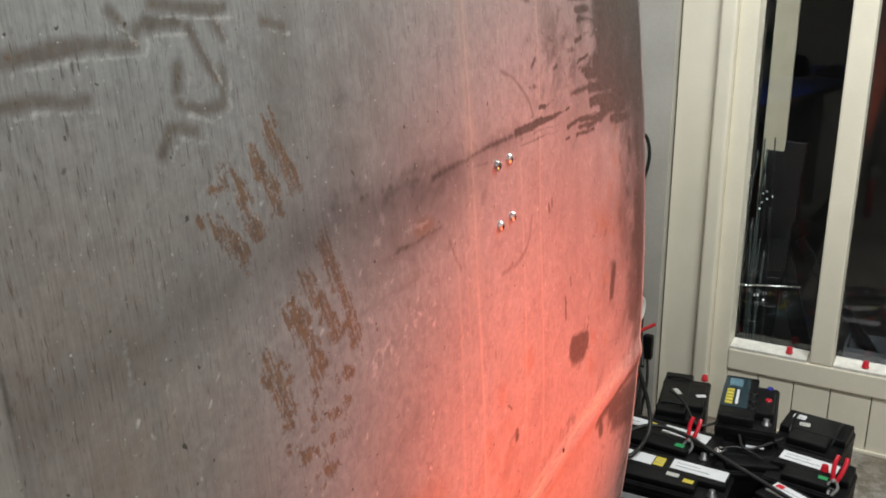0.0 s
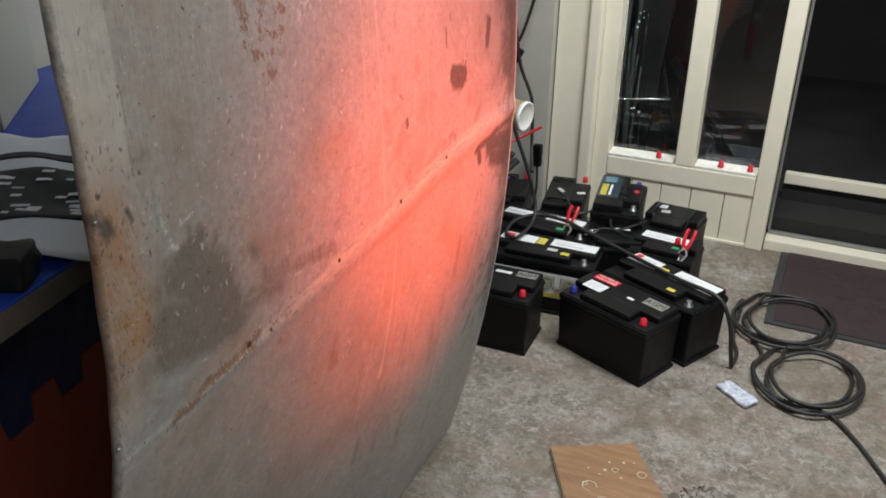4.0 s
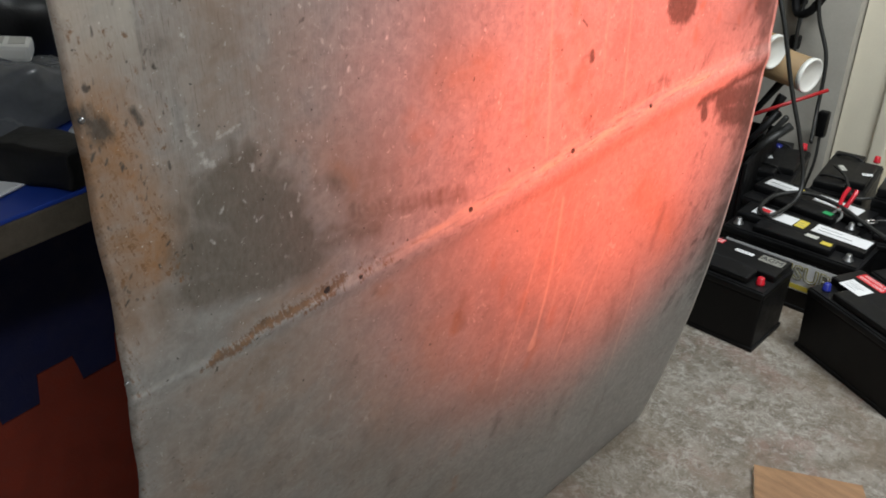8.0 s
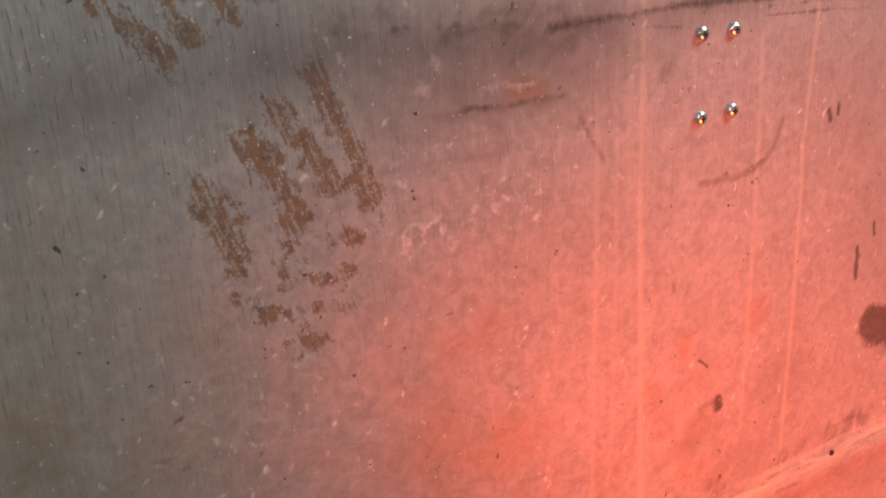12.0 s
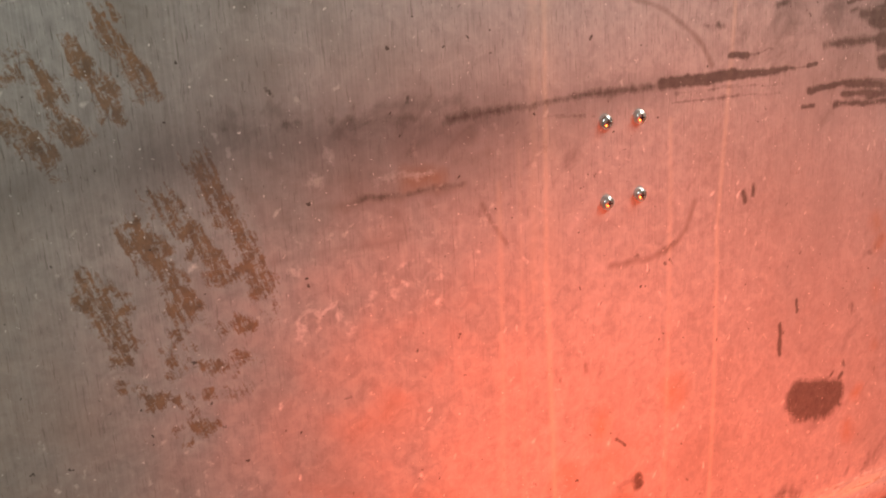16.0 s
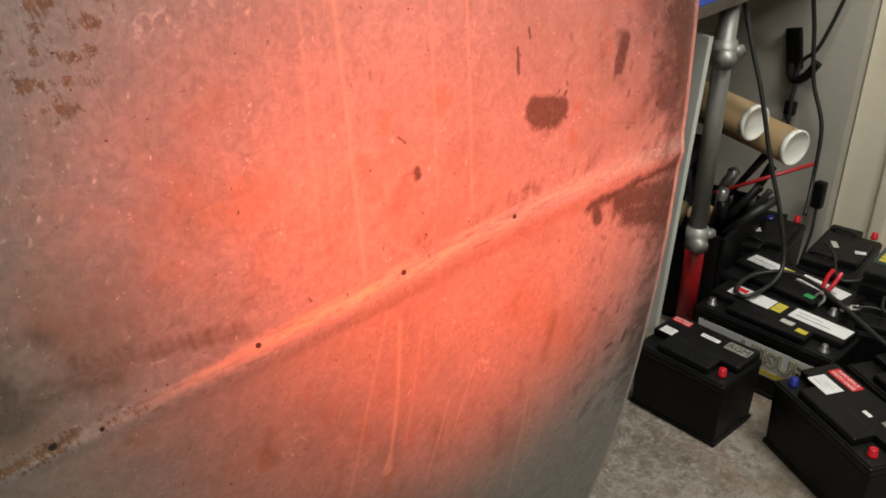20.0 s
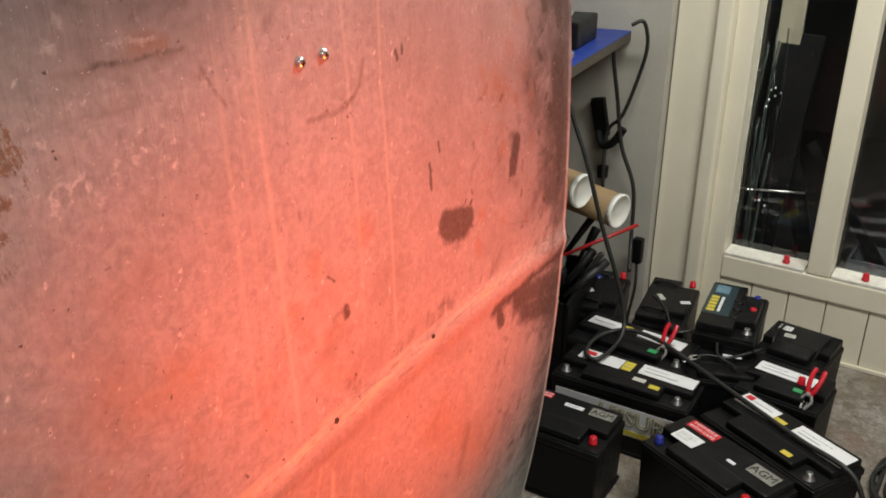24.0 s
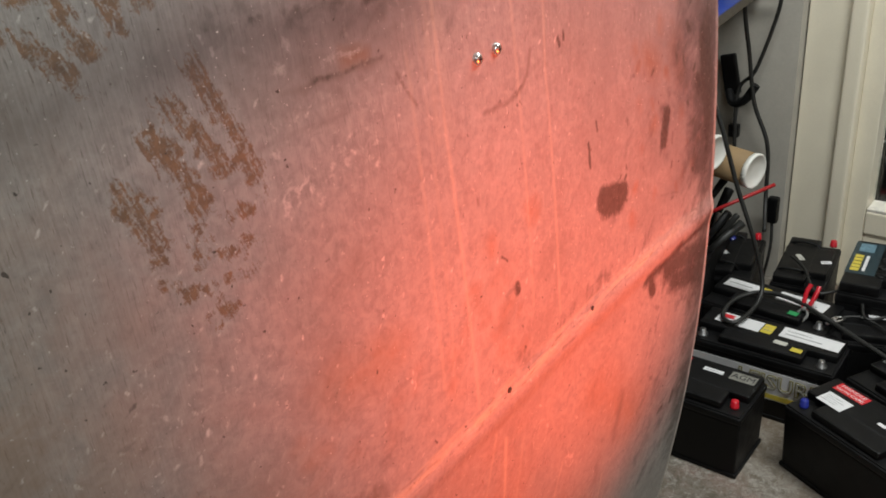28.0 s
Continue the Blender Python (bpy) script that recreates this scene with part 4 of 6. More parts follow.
    st.scatter(rng, "dull", 60, (0.42, 1.20), (0.90, 1.30), (-0.02, 0.02), (-0.02, 0.02), (0.002, 0.010), (0.008, 0.025), (0.10, 0.34))
    # pale upright runs
    st.line("run", [(0.871, 1.60), (0.869, 1.388), (0.866, 1.192), (0.874, 1.020), (0.884, 0.892)], 0.0020, 0.0022, 1.0)
    st.line("run", [(0.861, 1.60), (0.860, 1.388), (0.855, 1.190)], 0.0030, 0.0050, 0.55)
    st.line("run", [(0.875, 1.50), (0.872, 1.19)], 0.0040, 0.0080, 0.28)
    for pts, s in (([(0.828, 1.27), (0.826, 1.05), (0.829, 0.95)], 0.42), ([(0.985, 1.30), (0.989, 1.07), (0.992, 0.96)], 0.45), ([(1.056, 1.50), (1.052, 1.383), (1.039, 1.21), (1.047, 0.96), (1.050, 0.920)], 0.62), ([(0.915, 0.835), (0.890, 0.72), (0.862, 0.512)], 0.45), ([(1.028, 0.640), (1.002, 0.498)], 0.62), ([(1.199, 0.56), (1.200, 0.340)], 0.62), ([(0.97, 0.79), (0.955, 0.60)], 0.35), ([(0.845, 1.30), (0.845, 0.93)], 0.25), ([(1.07, 0.68), (1.04, 0.56)], 0.5)):
        st.line("run", pts, 0.0014, 0.0022, min(1.0, 1.5 * s))
    st.line("run", [(0.934, 0.815), (0.936, 0.700), (0.931, 0.590)], 0.0024, 0.0022, 0.95)
    st.stroke("run", (0.931, 0.600), (0.929, 0.566), 0.0026, 0.0020, 1.0, 0.0085)
    # pale rings and scuffs
    for cy, cz, r in ((1.092, 0.675, 0.017), (1.010, 0.769, 0.021), (0.79, 0.70, 0.014)):
        st.line("pale", [(cy + r * 0.8 * math.cos(a), cz + r * math.sin(a)) for a in np.linspace(0, 5.6, 12)], 0.0012, 0.0028, 0.62)
    st.lay("pale", [(1.085, 0.680, 1.10, 0.668, 0.006, 0.008)], 0.5)
    for k in range(7):
        cy, cz, r = 0.684 + 0.0135 * k, 1.196 + 0.0045 * k + rng.uniform(-0.006, 0.006), rng.uniform(0.007, 0.014)
        turn = rng.uniform(0, 3)
        st.line("pale", [(cy + 0.8 * r * math.cos(a), cz + r * math.sin(a)) for a in np.linspace(turn, turn + rng.uniform(2.0, 3.6), 7)], 0.0014, 0.0035, rng.uniform(0.45, 0.75))
    st.scatter(rng, "pale", 60, (0.675, 0.80), (1.185, 1.235), (-0.008, 0.008), (-0.004, 0.008), (0.0008, 0.0030), (0.003, 0.006), (0.25, 0.6))
    st.scatter(rng, "pale", 46, (0.68, 0.87), (1.24, 1.31), (-0.006, 0.006), (-0.008, 0.008), (0.0010, 0.0036), (0.003, 0.006), (0.2, 0.55))
    st.lay("pale", [(0.705, 1.306, 0.706, 1.298, 0.003, 0.004), (0.694, 1.290, 0.699, 1.287, 0.004, 0.004), (0.740, 1.286, 0.776, 1.285, 0.003, 0.005), (0.424, 1.040, 0.430, 1.032, 0.004, 0.006), (0.440, 1.050, 0.46, 1.055, 0.002, 0.004), (0.456, 1.304, 0.455, 1.281, 0.0022, 0.0030), (0.411, 1.072, 0.420, 1.050, 0.002, 0.005), (0.637, 0.902, 0.650, 0.900, 0.002, 0.003)], 0.62)
    st.lay("ochre", [(0.760, 1.285, 0.780, 1.283, 0.006, 0.006)], 0.85)
    st.scatter(rng, "pale", 520, (0.42, 1.30), (0.86, 1.36), (-0.004, 0.004), (-0.006, 0.006), (0.0004, 0.0013), (0.0012, 0.0026), (0.35, 0.9))
    st.scatter(rng, "pale", 180, (0.42, 1.40), (0.45, 0.86), (-0.004, 0.004), (-0.008, 0.008), (0.0004, 0.0014), (0.0012, 0.003), (0.3, 0.8))
    for cy, cz in ((0.553, 1.101), (0.577, 1.131), (0.423, 1.048), (0.52, 1.05), (0.455, 0.935), (0.51, 1.10), (0.62, 1.09)):
        for k in range(46):
            a, e = cy + rng.gauss(0, 0.022), cz + rng.gauss(0, 0.030)
            r, soft, s = (rng.uniform(0.0002, 0.0008), rng.uniform(0.0015, 0.0035), rng.uniform(0.35, 0.8)) if k % 3 else (rng.uniform(0.002, 0.006), rng.uniform(0.008, 0.016), rng.uniform(0.15, 0.34))
            st.stroke("pale", (a, e), (a + rng.uniform(-0.005, 0.005), e + rng.uniform(-0.006, 0.006)), r, soft, s)
    # ochre bloom
    st.lay("ochre", [(0.335, 1.16, 0.345, 0.93, 0.03, 0.04), (0.345, 1.12, 0.37, 1.02, 0.03, 0.05), (0.555, 0.985, 0.575, 0.965, 0.010, 0.016), (0.70, 1.03, 0.76, 1.03, 0.01, 0.03), (0.45, 0.87, 0.54, 0.88, 0.008, 0.02), (1.28, 1.17, 1.30, 1.15, 0.01, 0.02), (0.917, 1.068, 0.919, 1.058, 0.007, 0.009), (0.993, 1.070, 0.997, 1.064, 0.008, 0.010), (1.36, 1.16, 1.38, 1.12, 0.010, 0.02), (1.15, 0.75, 1.28, 0.62, 0.02, 0.06)], 0.8)
    st.lay("ochre", [(0.345, 1.10, 0.365, 0.98, 0.034, 0.020)], 1.0)
    # the tall first stroke paints a warm reflection into the sheet
    st.lay("ochre", [(0.43, 1.28, 0.48, 1.02, 0.06, 0.10), (0.545, 1.00, 0.60, 0.93, 0.03, 0.05)], 0.45)
    st.scatter(rng, "ochre", 40, (0.62, 0.98), (0.92, 1.06), (-0.012, 0.012), (-0.008, 0.008), (0.002, 0.008), (0.006, 0.014), (0.2, 0.6))


def steel_panel():
    step = 0.0018
    ys, zs = np.arange(0.339, 1.5061, step), np.arange(0.004, 1.80, step)
    wave = 0.001 * np.sin(zs * 23) * np.sin(zs * 7.3) + 0.0007 * np.sin(zs * 61)
    y, z = np.meshgrid(ys, zs)
    x = panel_face(y, z)
    # shallow dents
    for cy, cz, r, d in ((0.55, 1.10, 0.16, 0.0016), (0.78, 1.28, 0.10, -0.0012), (0.72, 1.03, 0.13, 0.0014), (1.16, 1.22, 0.15, -0.0016), (1.28, 0.68, 0.13, 0.0018), (0.62, 0.60, 0.17, 0.0018), (0.95, 0.55, 0.16, -0.0016), (1.06, 1.44, 0.14, 0.0014), (0.48, 1.36, 0.12, -0.0012), (1.40, 1.00, 0.11, 0.0014)):
        x = x + d * np.exp(-((y - cy) ** 2 + (z - cz) ** 2) / (r * r))
    # a rolled near edge, and a plain cut far edge
    left, right = [(0.016, 0.004), (0.008, -0.002), (0.002, -0.004)], [(0.0002, 0.0025), (0.0004, 0.0050), (0.0004, 0.0080)]
    bend = np.clip(1 - (y - ys[0]) / 0.03, 0, 1)
    y = np.concatenate([np.stack([np.full_like(zs, ys[0]) + dy + wave for _, dy in left], 1), y + wave[:, None] * bend, np.stack([np.full_like(zs, ys[-1]) + dy + 0.5 * wave for _, dy in right], 1)], 1)
    x = np.concatenate([np.stack([x[:, 0] - dx for dx, _ in left], 1), x, np.stack([x[:, -1] - dx for dx, _ in right], 1)], 1)
    ny, nz = y.shape[1], len(zs)
    z = np.repeat(zs[:, None], ny, 1)
    idx = np.arange(ny * nz).reshape(nz, ny)
    quads = np.stack([idx[:-1, :-1], idx[:-1, 1:], idx[1:, 1:], idx[1:, :-1]], -1).reshape(-1, 4)
    me = bpy.data.meshes.new("sheet")
    me.vertices.add(ny * nz)
    me.vertices.foreach_set("co", np.stack([x, y, z], -1).ravel())
    me.loops.add(quads.size)
    me.loops.foreach_set("vertex_index", quads.ravel())
    me.polygons.add(len(quads))
    me.polygons.foreach_set("loop_start", np.arange(0, quads.size, 4))
    me.polygons.foreach_set("use_smooth", np.ones(len(quads), bool))
    me.update(calc_edges=True)
    across = np.concatenate([[ys[0] - 0.003, ys[0] - 0.002, ys[0] - 0.001], ys, [ys[-1] + 0.0025, ys[-1] + 0.005, ys[-1] + 0.008]])
    st, rng = Stains(across, zs), random.Random(7)
    rust_prints(st, rng)
    grease_and_soot(st, rng)
    films(st, rng)
    # a sooty film that thickens towards the far edge and the top corner, in clouds
    cloud = 0.75 + 0.30 * st.field(np.random.default_rng(9), 0.09) + 0.22 * st.field(np.random.default_rng(12), 0.03)
    film = np.clip((across[None] - 0.98) / 0.42, 0, 1) * (0.58 + 0.52 * np.clip((zs[:, None] - 0.98) / 0.35, 0, 1)) * np.clip((zs[:, None] - 0.90) / 0.06, 0, 1)
    st.of["film"][:] = np.maximum(st.of["film"], np.clip(film * cloud, 0, 1))
    cloud = np.clip(0.35 + 0.5 * st.field(np.random.default_rng(21), 0.12) + 0.35 * st.field(np.random.default_rng(22), 0.04), 0, 1)
    st.of["dull"][:] = np.maximum(st.of["dull"], 0.36 * cloud)
    # the near margin, masked off and paler; the far edge, rubbed clean
    margin = np.clip((0.3905 - across) / 0.002, 0, 1)[None] * np.clip((zs - 1.10) / 0.05, 0, 1)[:, None]
    rim = np.clip((across - 1.5035) / 0.0025, 0, 1)[None]
    st.of["rubbed"][:] = np.maximum(margin, 0.7 * rim)
    st.of["pale"][:] = np.maximum(st.of["pale"], 0.35 * rim)
    st.of["soot"] *= 1 - 0.9 * rim
    st.of["dark"] *= 1 - 0.9 * rim
    # a brown stain under the swage, thinning downwards and towards the far edge
    cloud = np.clip(0.62 + 0.40 * st.field(np.random.default_rng(31), 0.10) + 0.30 * st.field(np.random.default_rng(32), 0.030), 0, 1)
    under = np.clip((swage(across)[0][None] - zs[:, None]) / 0.02, 0, 1) * np.clip((zs[:, None] - 0.12) / 0.5, 0, 1) * np.clip((1.42 - across[None]) / 0.5, 0, 1)
    st.of["ochre"][:] = np.maximum(st.of["ochre"], 0.42 * cloud * under)
    st.of["dull"][:] = np.maximum(st.of["dull"], 0.42 * (1 - cloud) * under + 0.06 * under)
    # a warm reflection beside the near margin, put into the ochre colour
    warm_sheen = np.exp(-((across[None] - 0.45) / 0.055) ** 2) * np.clip((zs[:, None] - 0.98) / 0.08, 0, 1) * np.clip((1.30 - zs[:, None]) / 0.12, 0, 1)
    st.of["ochre"][:] = np.maximum(st.of["ochre"], 0.5 * warm_sheen * (0.5 + 0.5 * cloud))
    # upright sanding lines, plainest high up and towards the near edge
    st.of["lines"][:] = np.clip(0.28 + 1.3 * (zs[:, None] - 1.22) + 1.5 * np.clip(0.68 - across[None], 0, 1) - 2.0 * np.clip(1.02 - zs[:, None], 0, 1), 0.10, 1)
    # the swage, rubbed bright; part of its highlight is put into this pale band
    low, high = swage(across)
    middle, half = (low + high) / 2 + 0.001, (high - low) / 2 + 0.002
    grow = np.clip((across - 0.44) / 0.45, 0.12, 1) * np.clip((1.52 - across) / 0.25, 0.2, 1)
    st.of["worn"][:] = np.clip(1.15 * (1 - np.abs(zs[:, None] - middle) / half), 0, 1) * grow
    for name, values in st.of.items():
        me.attributes.new(name, "FLOAT", "POINT").data.foreach_set("value", values.ravel())
    me.materials.append(STEEL)
    base = thing("vehicle_bonnet", pose(0, 0, 0), "large bowed bare steel bodywork sheet, stained and rusty, standing on edge", "bodywork")
    sheet = new("sheet", me)
    sheet.parent = base
    # the reverse of the sheet
    by, bz = np.linspace(0.336, 1.514, 40), np.linspace(0.004, 1.799, 60)
    bm = bmesh.new()
    grid = [[bm.verts.new((float(panel_face(np.float64(min(max(a, 0.34), 1.506)), np.float64(b))) - (0.0035 if 0.345 < a < 1.505 else 0.0022), a, b)) for a in by] for b in bz]
    for lo, hi in zip(grid, grid[1:]):
        for k in range(len(by) - 1):
            bm.faces.new((lo[k], hi[k], hi[k + 1], lo[k + 1]))
    part("reverse_face", bm, GALV, base, "dull grey reverse of the sheet", True)

    def out(a, b, lift=0.0):
        """A place on the face, and the pose of a small part set there, its z axis outwards."""
        at = Vector((float(panel_face(np.float64(a), np.float64(b))) + lift, a, b))
        return Matrix.Translation(at) @ pose(0, 0, 0, 0, 90, 0)

    for a, b in ((0.921, 1.304), (0.953, 1.305), (0.922, 1.244), (0.954, 1.246)):
        head = lathe([(0.0048, -0.001), (0.0056, 0.0), (0.0056, 0.0016), (0.0050, 0.0030), (0.0036, 0.0041), (0.0016, 0.0045)], 20, out(a, b))
        slot = join(box((0.0050, 0.0012, 0.001), (0, 0, 0.0043)), box((0.0012, 0.0050, 0.001), (0, 0, 0.0043)))
        screw = part("screw", head, CHROME, base, "bright cross-head screw", True)
        part("slot", moved(slot, out(a, b)), INK, screw)
    for a, b, r in ((0.541, 0.860, 0.0034), (0.584, 0.855, 0.0020), (0.746, 0.870, 0.0030), (0.938, 0.881, 0.0028), (1.124, 0.890, 0.0026)):
        part("hole", lathe([(r * 1.3, -0.004), (r * 1.3, 0.0004), (r * 0.7, 0.0006)], 12, out(a, b)), INK, base, "small drilled hole")
    part("rivet", lathe([(0.0016, 0), (0.0024, 0.0006), (0.0017, 0.0016), (0.0006, 0.002)], 12, out(0.340, 1.092)), LEAD, base, "small grey rivet on the edge", True)
    part("rivet", lathe([(0.0016, 0), (0.0024, 0.0006), (0.0017, 0.0016), (0.0006, 0.002)], 12, out(0.336, 0.868)), LEAD, base, "small grey rivet on the edge", True)
    return base


steel_panel()


# ---- batteries ----
def sticker(parent, size, at, material, turn=0.0, words="", ink=GREY_INK, bars=0, name="sticker", label="", flat=True, face=None):
    """A printed label on a battery: a thin plate with its words or plain bars."""
    m = face or pose(*at, 0, 0, turn)
    plate = part(name, moved(box((size[0], size[1], 0.0008), (0, 0, 0.0004)), m), material, parent, label)
    if words:
        lines = words.split("/")
        for k, line in enumerate(lines):
            h = size[1] / len(lines)
            bm = lettering(line, h * 0.82)
            wide = max(v.co.x for v in bm.verts) - min(v.co.x for v in bm.verts)
            bmesh.ops.scale(bm, vec=(min(1.3, size[0] * 0.9 / wide), 1, 1), verts=bm.verts)
            part("lettering", moved(bm, m @ pose(0, size[1] / 2 - h * (k + 0.5), 0.0012)), ink, plate)
    rng = random.Random(round(size[0] * 1e4) + bars)
    for k in range(bars):
        w = size[0] * rng.uniform(0.35, 0.8)
        b = moved(box((w, size[1] * (0.10 if k % 2 else 0.06) / bars, 0.0004), ((w - size[0]) / 2 + size[0] * 0.08, size[1] * (0.32 - 0.64 * (k + 0.5) / bars), 0.0011)), m)
        part("print_bar", b, ink, plate)
    return plate


def cap(parent, at, material, h=0.020, r=0.0095):
    rim = lathe([(r * 1.12, 0), (r * 1.12, h * 0.25), (r, h * 0.3), (r * 0.92, h * 0.95), (r * 0.7, h)], 16, pose(*at))
    return part("terminal_cap", rim, material, parent, "", True)


def post(parent, at):
    return part("terminal", lathe([(0.014, 0), (0.014, 0.003), (0.009, 0.004), (0.0082, 0.017), (0.006, 0.018)], 16, pose(*at)), LEAD, parent, "bare lead terminal", True)


def battery(m, size, label, hump=True, handle=True):
    """A vehicle battery: tapered case, foot rail, stepped lid with end wells for the terminals, folded grip."""
    lx, ly, lz = size
    b = thing("battery", m, label, "battery", "batteries on the floor")
    body = lz * 0.80
    part("case", box((lx, ly, body), (0, 0, body / 2), 0.006, taper=0.965), BLACK_PLASTIC, b)
    part("foot_rail", box((lx * 1.0, ly * 1.0, 0.012), (0, 0, 0.006), 0.003), BLACK_PLASTIC, b)
    part("lid", box((lx * 1.012, ly * 1.02, lz * 0.09), (0, 0, body + lz * 0.035), 0.005), BLACK_LID, b)
    part("lid_step", box((lx * 0.985, ly * 0.97, lz * 0.03), (0, 0, body + lz * 0.085), 0.004), BLACK_LID, b)
    if hump:
        part("lid_top", box((lx * 0.97, ly * 0.60, lz * 0.105), (0, ly * 0.17, body + lz * 0.145), 0.006), BLACK_LID, b)
        part("vent_cover", box((lx * 0.58, ly * 0.36, lz * 0.10), (0, -ly * 0.26, body + lz * 0.143), 0.006), BLACK_LID, b)
    if handle:
        for s in (-1, 1):
            part("grip", tube([(s * lx * 0.30, ly * 0.49, body + lz * 0.10), (s * lx * 0.33, ly * 0.36, body + lz * 0.215), (s * lx * 0.33, -ly * 0.05, body + lz * 0.215), (s * lx * 0.30, -ly * 0.2, body + lz * 0.10)], 0.004, 8, 4), BLACK_LID, b)
    return b


def top_of(size):
    return size[2] * 0.8 + size[2] * 0.1985


def heap_of_batteries():
    # the nearest one, with the red warning label
    s = (0.31, 0.165, 0.20)
    b = battery(pose(-0.258, 2.050, 0, 0, 0, -23.3), s, "black battery with red warning label and red and blue terminal caps", handle=False)
    low, high = s[2] * 0.9, top_of(s)
    cap(b, (0.125, -0.055, low), RED_PLASTIC)
    cap(b, (-0.125, -0.055, low), BLUE_PLASTIC)
    sticker(b, (0.082, 0.032), (-0.085, 0.050, high), LABEL_RED, 0, "HANDLE/WITH CARE", LABEL_WHITE, label="red warning label")
    sticker(b, (0.066, 0.046), (-0.085, -0.005, high), LABEL_WHITE, 0, bars=4, label="pale data label")
    sticker(b, (0.022, 0.010), (0.030, 0.010, high), LABEL_WHITE, 0)
    sticker(b, (0.070, 0.040), (0.098, 0.036, high), LABEL_DULL, 0, "AGM", INK, label="silver label lettered AGM")
    # its neighbour with white labels
    s = (0.335, 0.172, 0.205)
    b = battery(pose(-0.166, 2.222, 0, 0, 0, -26), s, "black battery with white and yellow printed labels", handle=False)
    low, high = s[2] * 0.9, top_of(s)
    post(b, (0.135, -0.062, low))
    cap(b, (0.155, 0.03, low), RED_PLASTIC, 0.010, 0.006)
    sticker(b, (0.150, 0.064), (0.085, 0.036, high), LABEL_WHITE, 0, bars=3, label="long white label")
    sticker(b, (0.105, 0.056), (-0.100, 0.038, high), LABEL_WHITE, 0, bars=2, label="white label with red mark")
    sticker(b, (0.020, 0.018), (-0.135, 0.052, high + 0.001), LABEL_RED, 0)
    sticker(b, (0.034, 0.026), (-0.030, 0.030, high), LABEL_YELLOW, 0, bars=2)
    sticker(b, (0.026, 0.016), (0.065, -0.055, high), LABEL_YELLOW, 0)
    # the one by the panel's foot
    s = (0.245, 0.170, 0.20)
    b = battery(pose(-0.618, 2.003, 0, 0, 0, 2), s, "small black battery with one red cap beside the panel", handle=False)
    low, high = s[2] * 0.9, top_of(s)
    cap(b, (0.095, -0.050, low), RED_PLASTIC)
    sticker(b, (0.050, 0.022), (-0.085, 0.055, high), LABEL_RED, 0, "HANDLE/WITH CARE", LABEL_WHITE, label="red warning label")
    sticker(b, (0.036, 0.030), (-0.085, -0.005, high), LABEL_WHITE, 0, bars=3)
    sticker(b, (0.050, 0.014), (0.005, 0.040, high), LABEL_WHITE, 0, bars=1)
    sticker(b, (0.062, 0.034), (0.078, 0.045, high), LABEL_DULL, 0, "AGM", INK, label="silver label lettered AGM")
    # the leisure battery behind
    s = (0.37, 0.155, 0.205)
    b = battery(pose(-0.570, 2.268, 0, 0, 0, 3), s, "long black leisure battery with white labels and lettered front", handle=False)
    low, high = s[2] * 0.9, top_of(s)
    post(b, (0.150, -0.050, low))
    post(b, (-0.155, -0.050, low))
    sticker(b, (0.120, 0.052), (-0.085, 0.028, high), LABEL_WHITE, -3, bars=1, label="white label with red mark")
    sticker(b, (0.034, 0.018), (-0.120, 0.038, high + 0.001), LABEL_RED, -3)
    sticker(b, (0.028, 0.046), (-0.008, 0.026, high), LABEL_YELLOW, -3, bars=2)
    sticker(b, (0.150, 0.052), (0.100, 0.030, high), LABEL_WHITE, -3, bars=2, label="long white label")
    sticker(b, (0.034, 0.018), (0.040, -0.024, high), LABEL_GREY, -3)
    sticker(b, (0.028, 0.018), (0.085, -0.040, high), LABEL_YELLOW, -3)
    front = pose(0, -s[1] * 0.5 - 0.001, 0.105, 90, 0, 0)
    sticker(b, (0.34, 0.085), (0, 0, 0), LABEL_WHITE, face=front, name="front_label", label="pale label lettered LEISURE")
    part("lettering", moved(lettering("LEISURE", 0.060, 0.0006, swell=0.0022), front @ pose(0.060, 0.008, 0.0016)), GILT, b, "olive outlined lettering")
    part("lettering", moved(lettering("LEISURE", 0.060, 0.0006, swell=-0.0006), front @ pose(0.060, 0.008, 0.0026)), LABEL_GREY, b, "pale filling of the letters")
    part("print_bar", moved(box((0.20, 0.014, 0.0006), (0.06, -0.032, 0.0014)), front), LABEL_YELLOW, b, "yellow band")
    # the second row
    s = (0.35, 0.160, 0.215)
    b = battery(pose(-0.625, 2.438, 0, 0, 0, -2), s, "black battery with white label and green mark under a red clamp", handle=False)
    low, high = s[2] * 0.9, top_of(s)
    sticker(b, (0.135, 0.050), (0.070, 0.028, high), LABEL_WHITE, -2, bars=2, label="long white label")
    sticker(b, (0.100, 0.046), (-0.100, 0.028, high), LABEL_WHITE, -2, bars=1)
    sticker(b, (0.026, 0.020), (0.075, -0.045, high), LABEL_GREEN, -2)
    sticker(b, (0.026, 0.020), (-0.035, 0.035, high + 0.001), LABEL_YELLOW, -2)
    post(b, (0.145, -0.045, low))
    s = (0.25, 0.165, 0.205)
    b = battery(pose(-0.375, 2.470, 0, 0, 0, 20), s, "black battery with a small white label strip")
    sticker(b, (0.050, 0.012), (0.02, 0.030, top_of(s)), LABEL_WHITE, -8, bars=1)
    s = (0.21, 0.165, 0.215)
    b = battery(pose(-0.210, 2.452, 0, 0, 0, -5), s, "black battery with white label under a red clamp", handle=False)
    low, high = s[2] * 0.9, top_of(s)
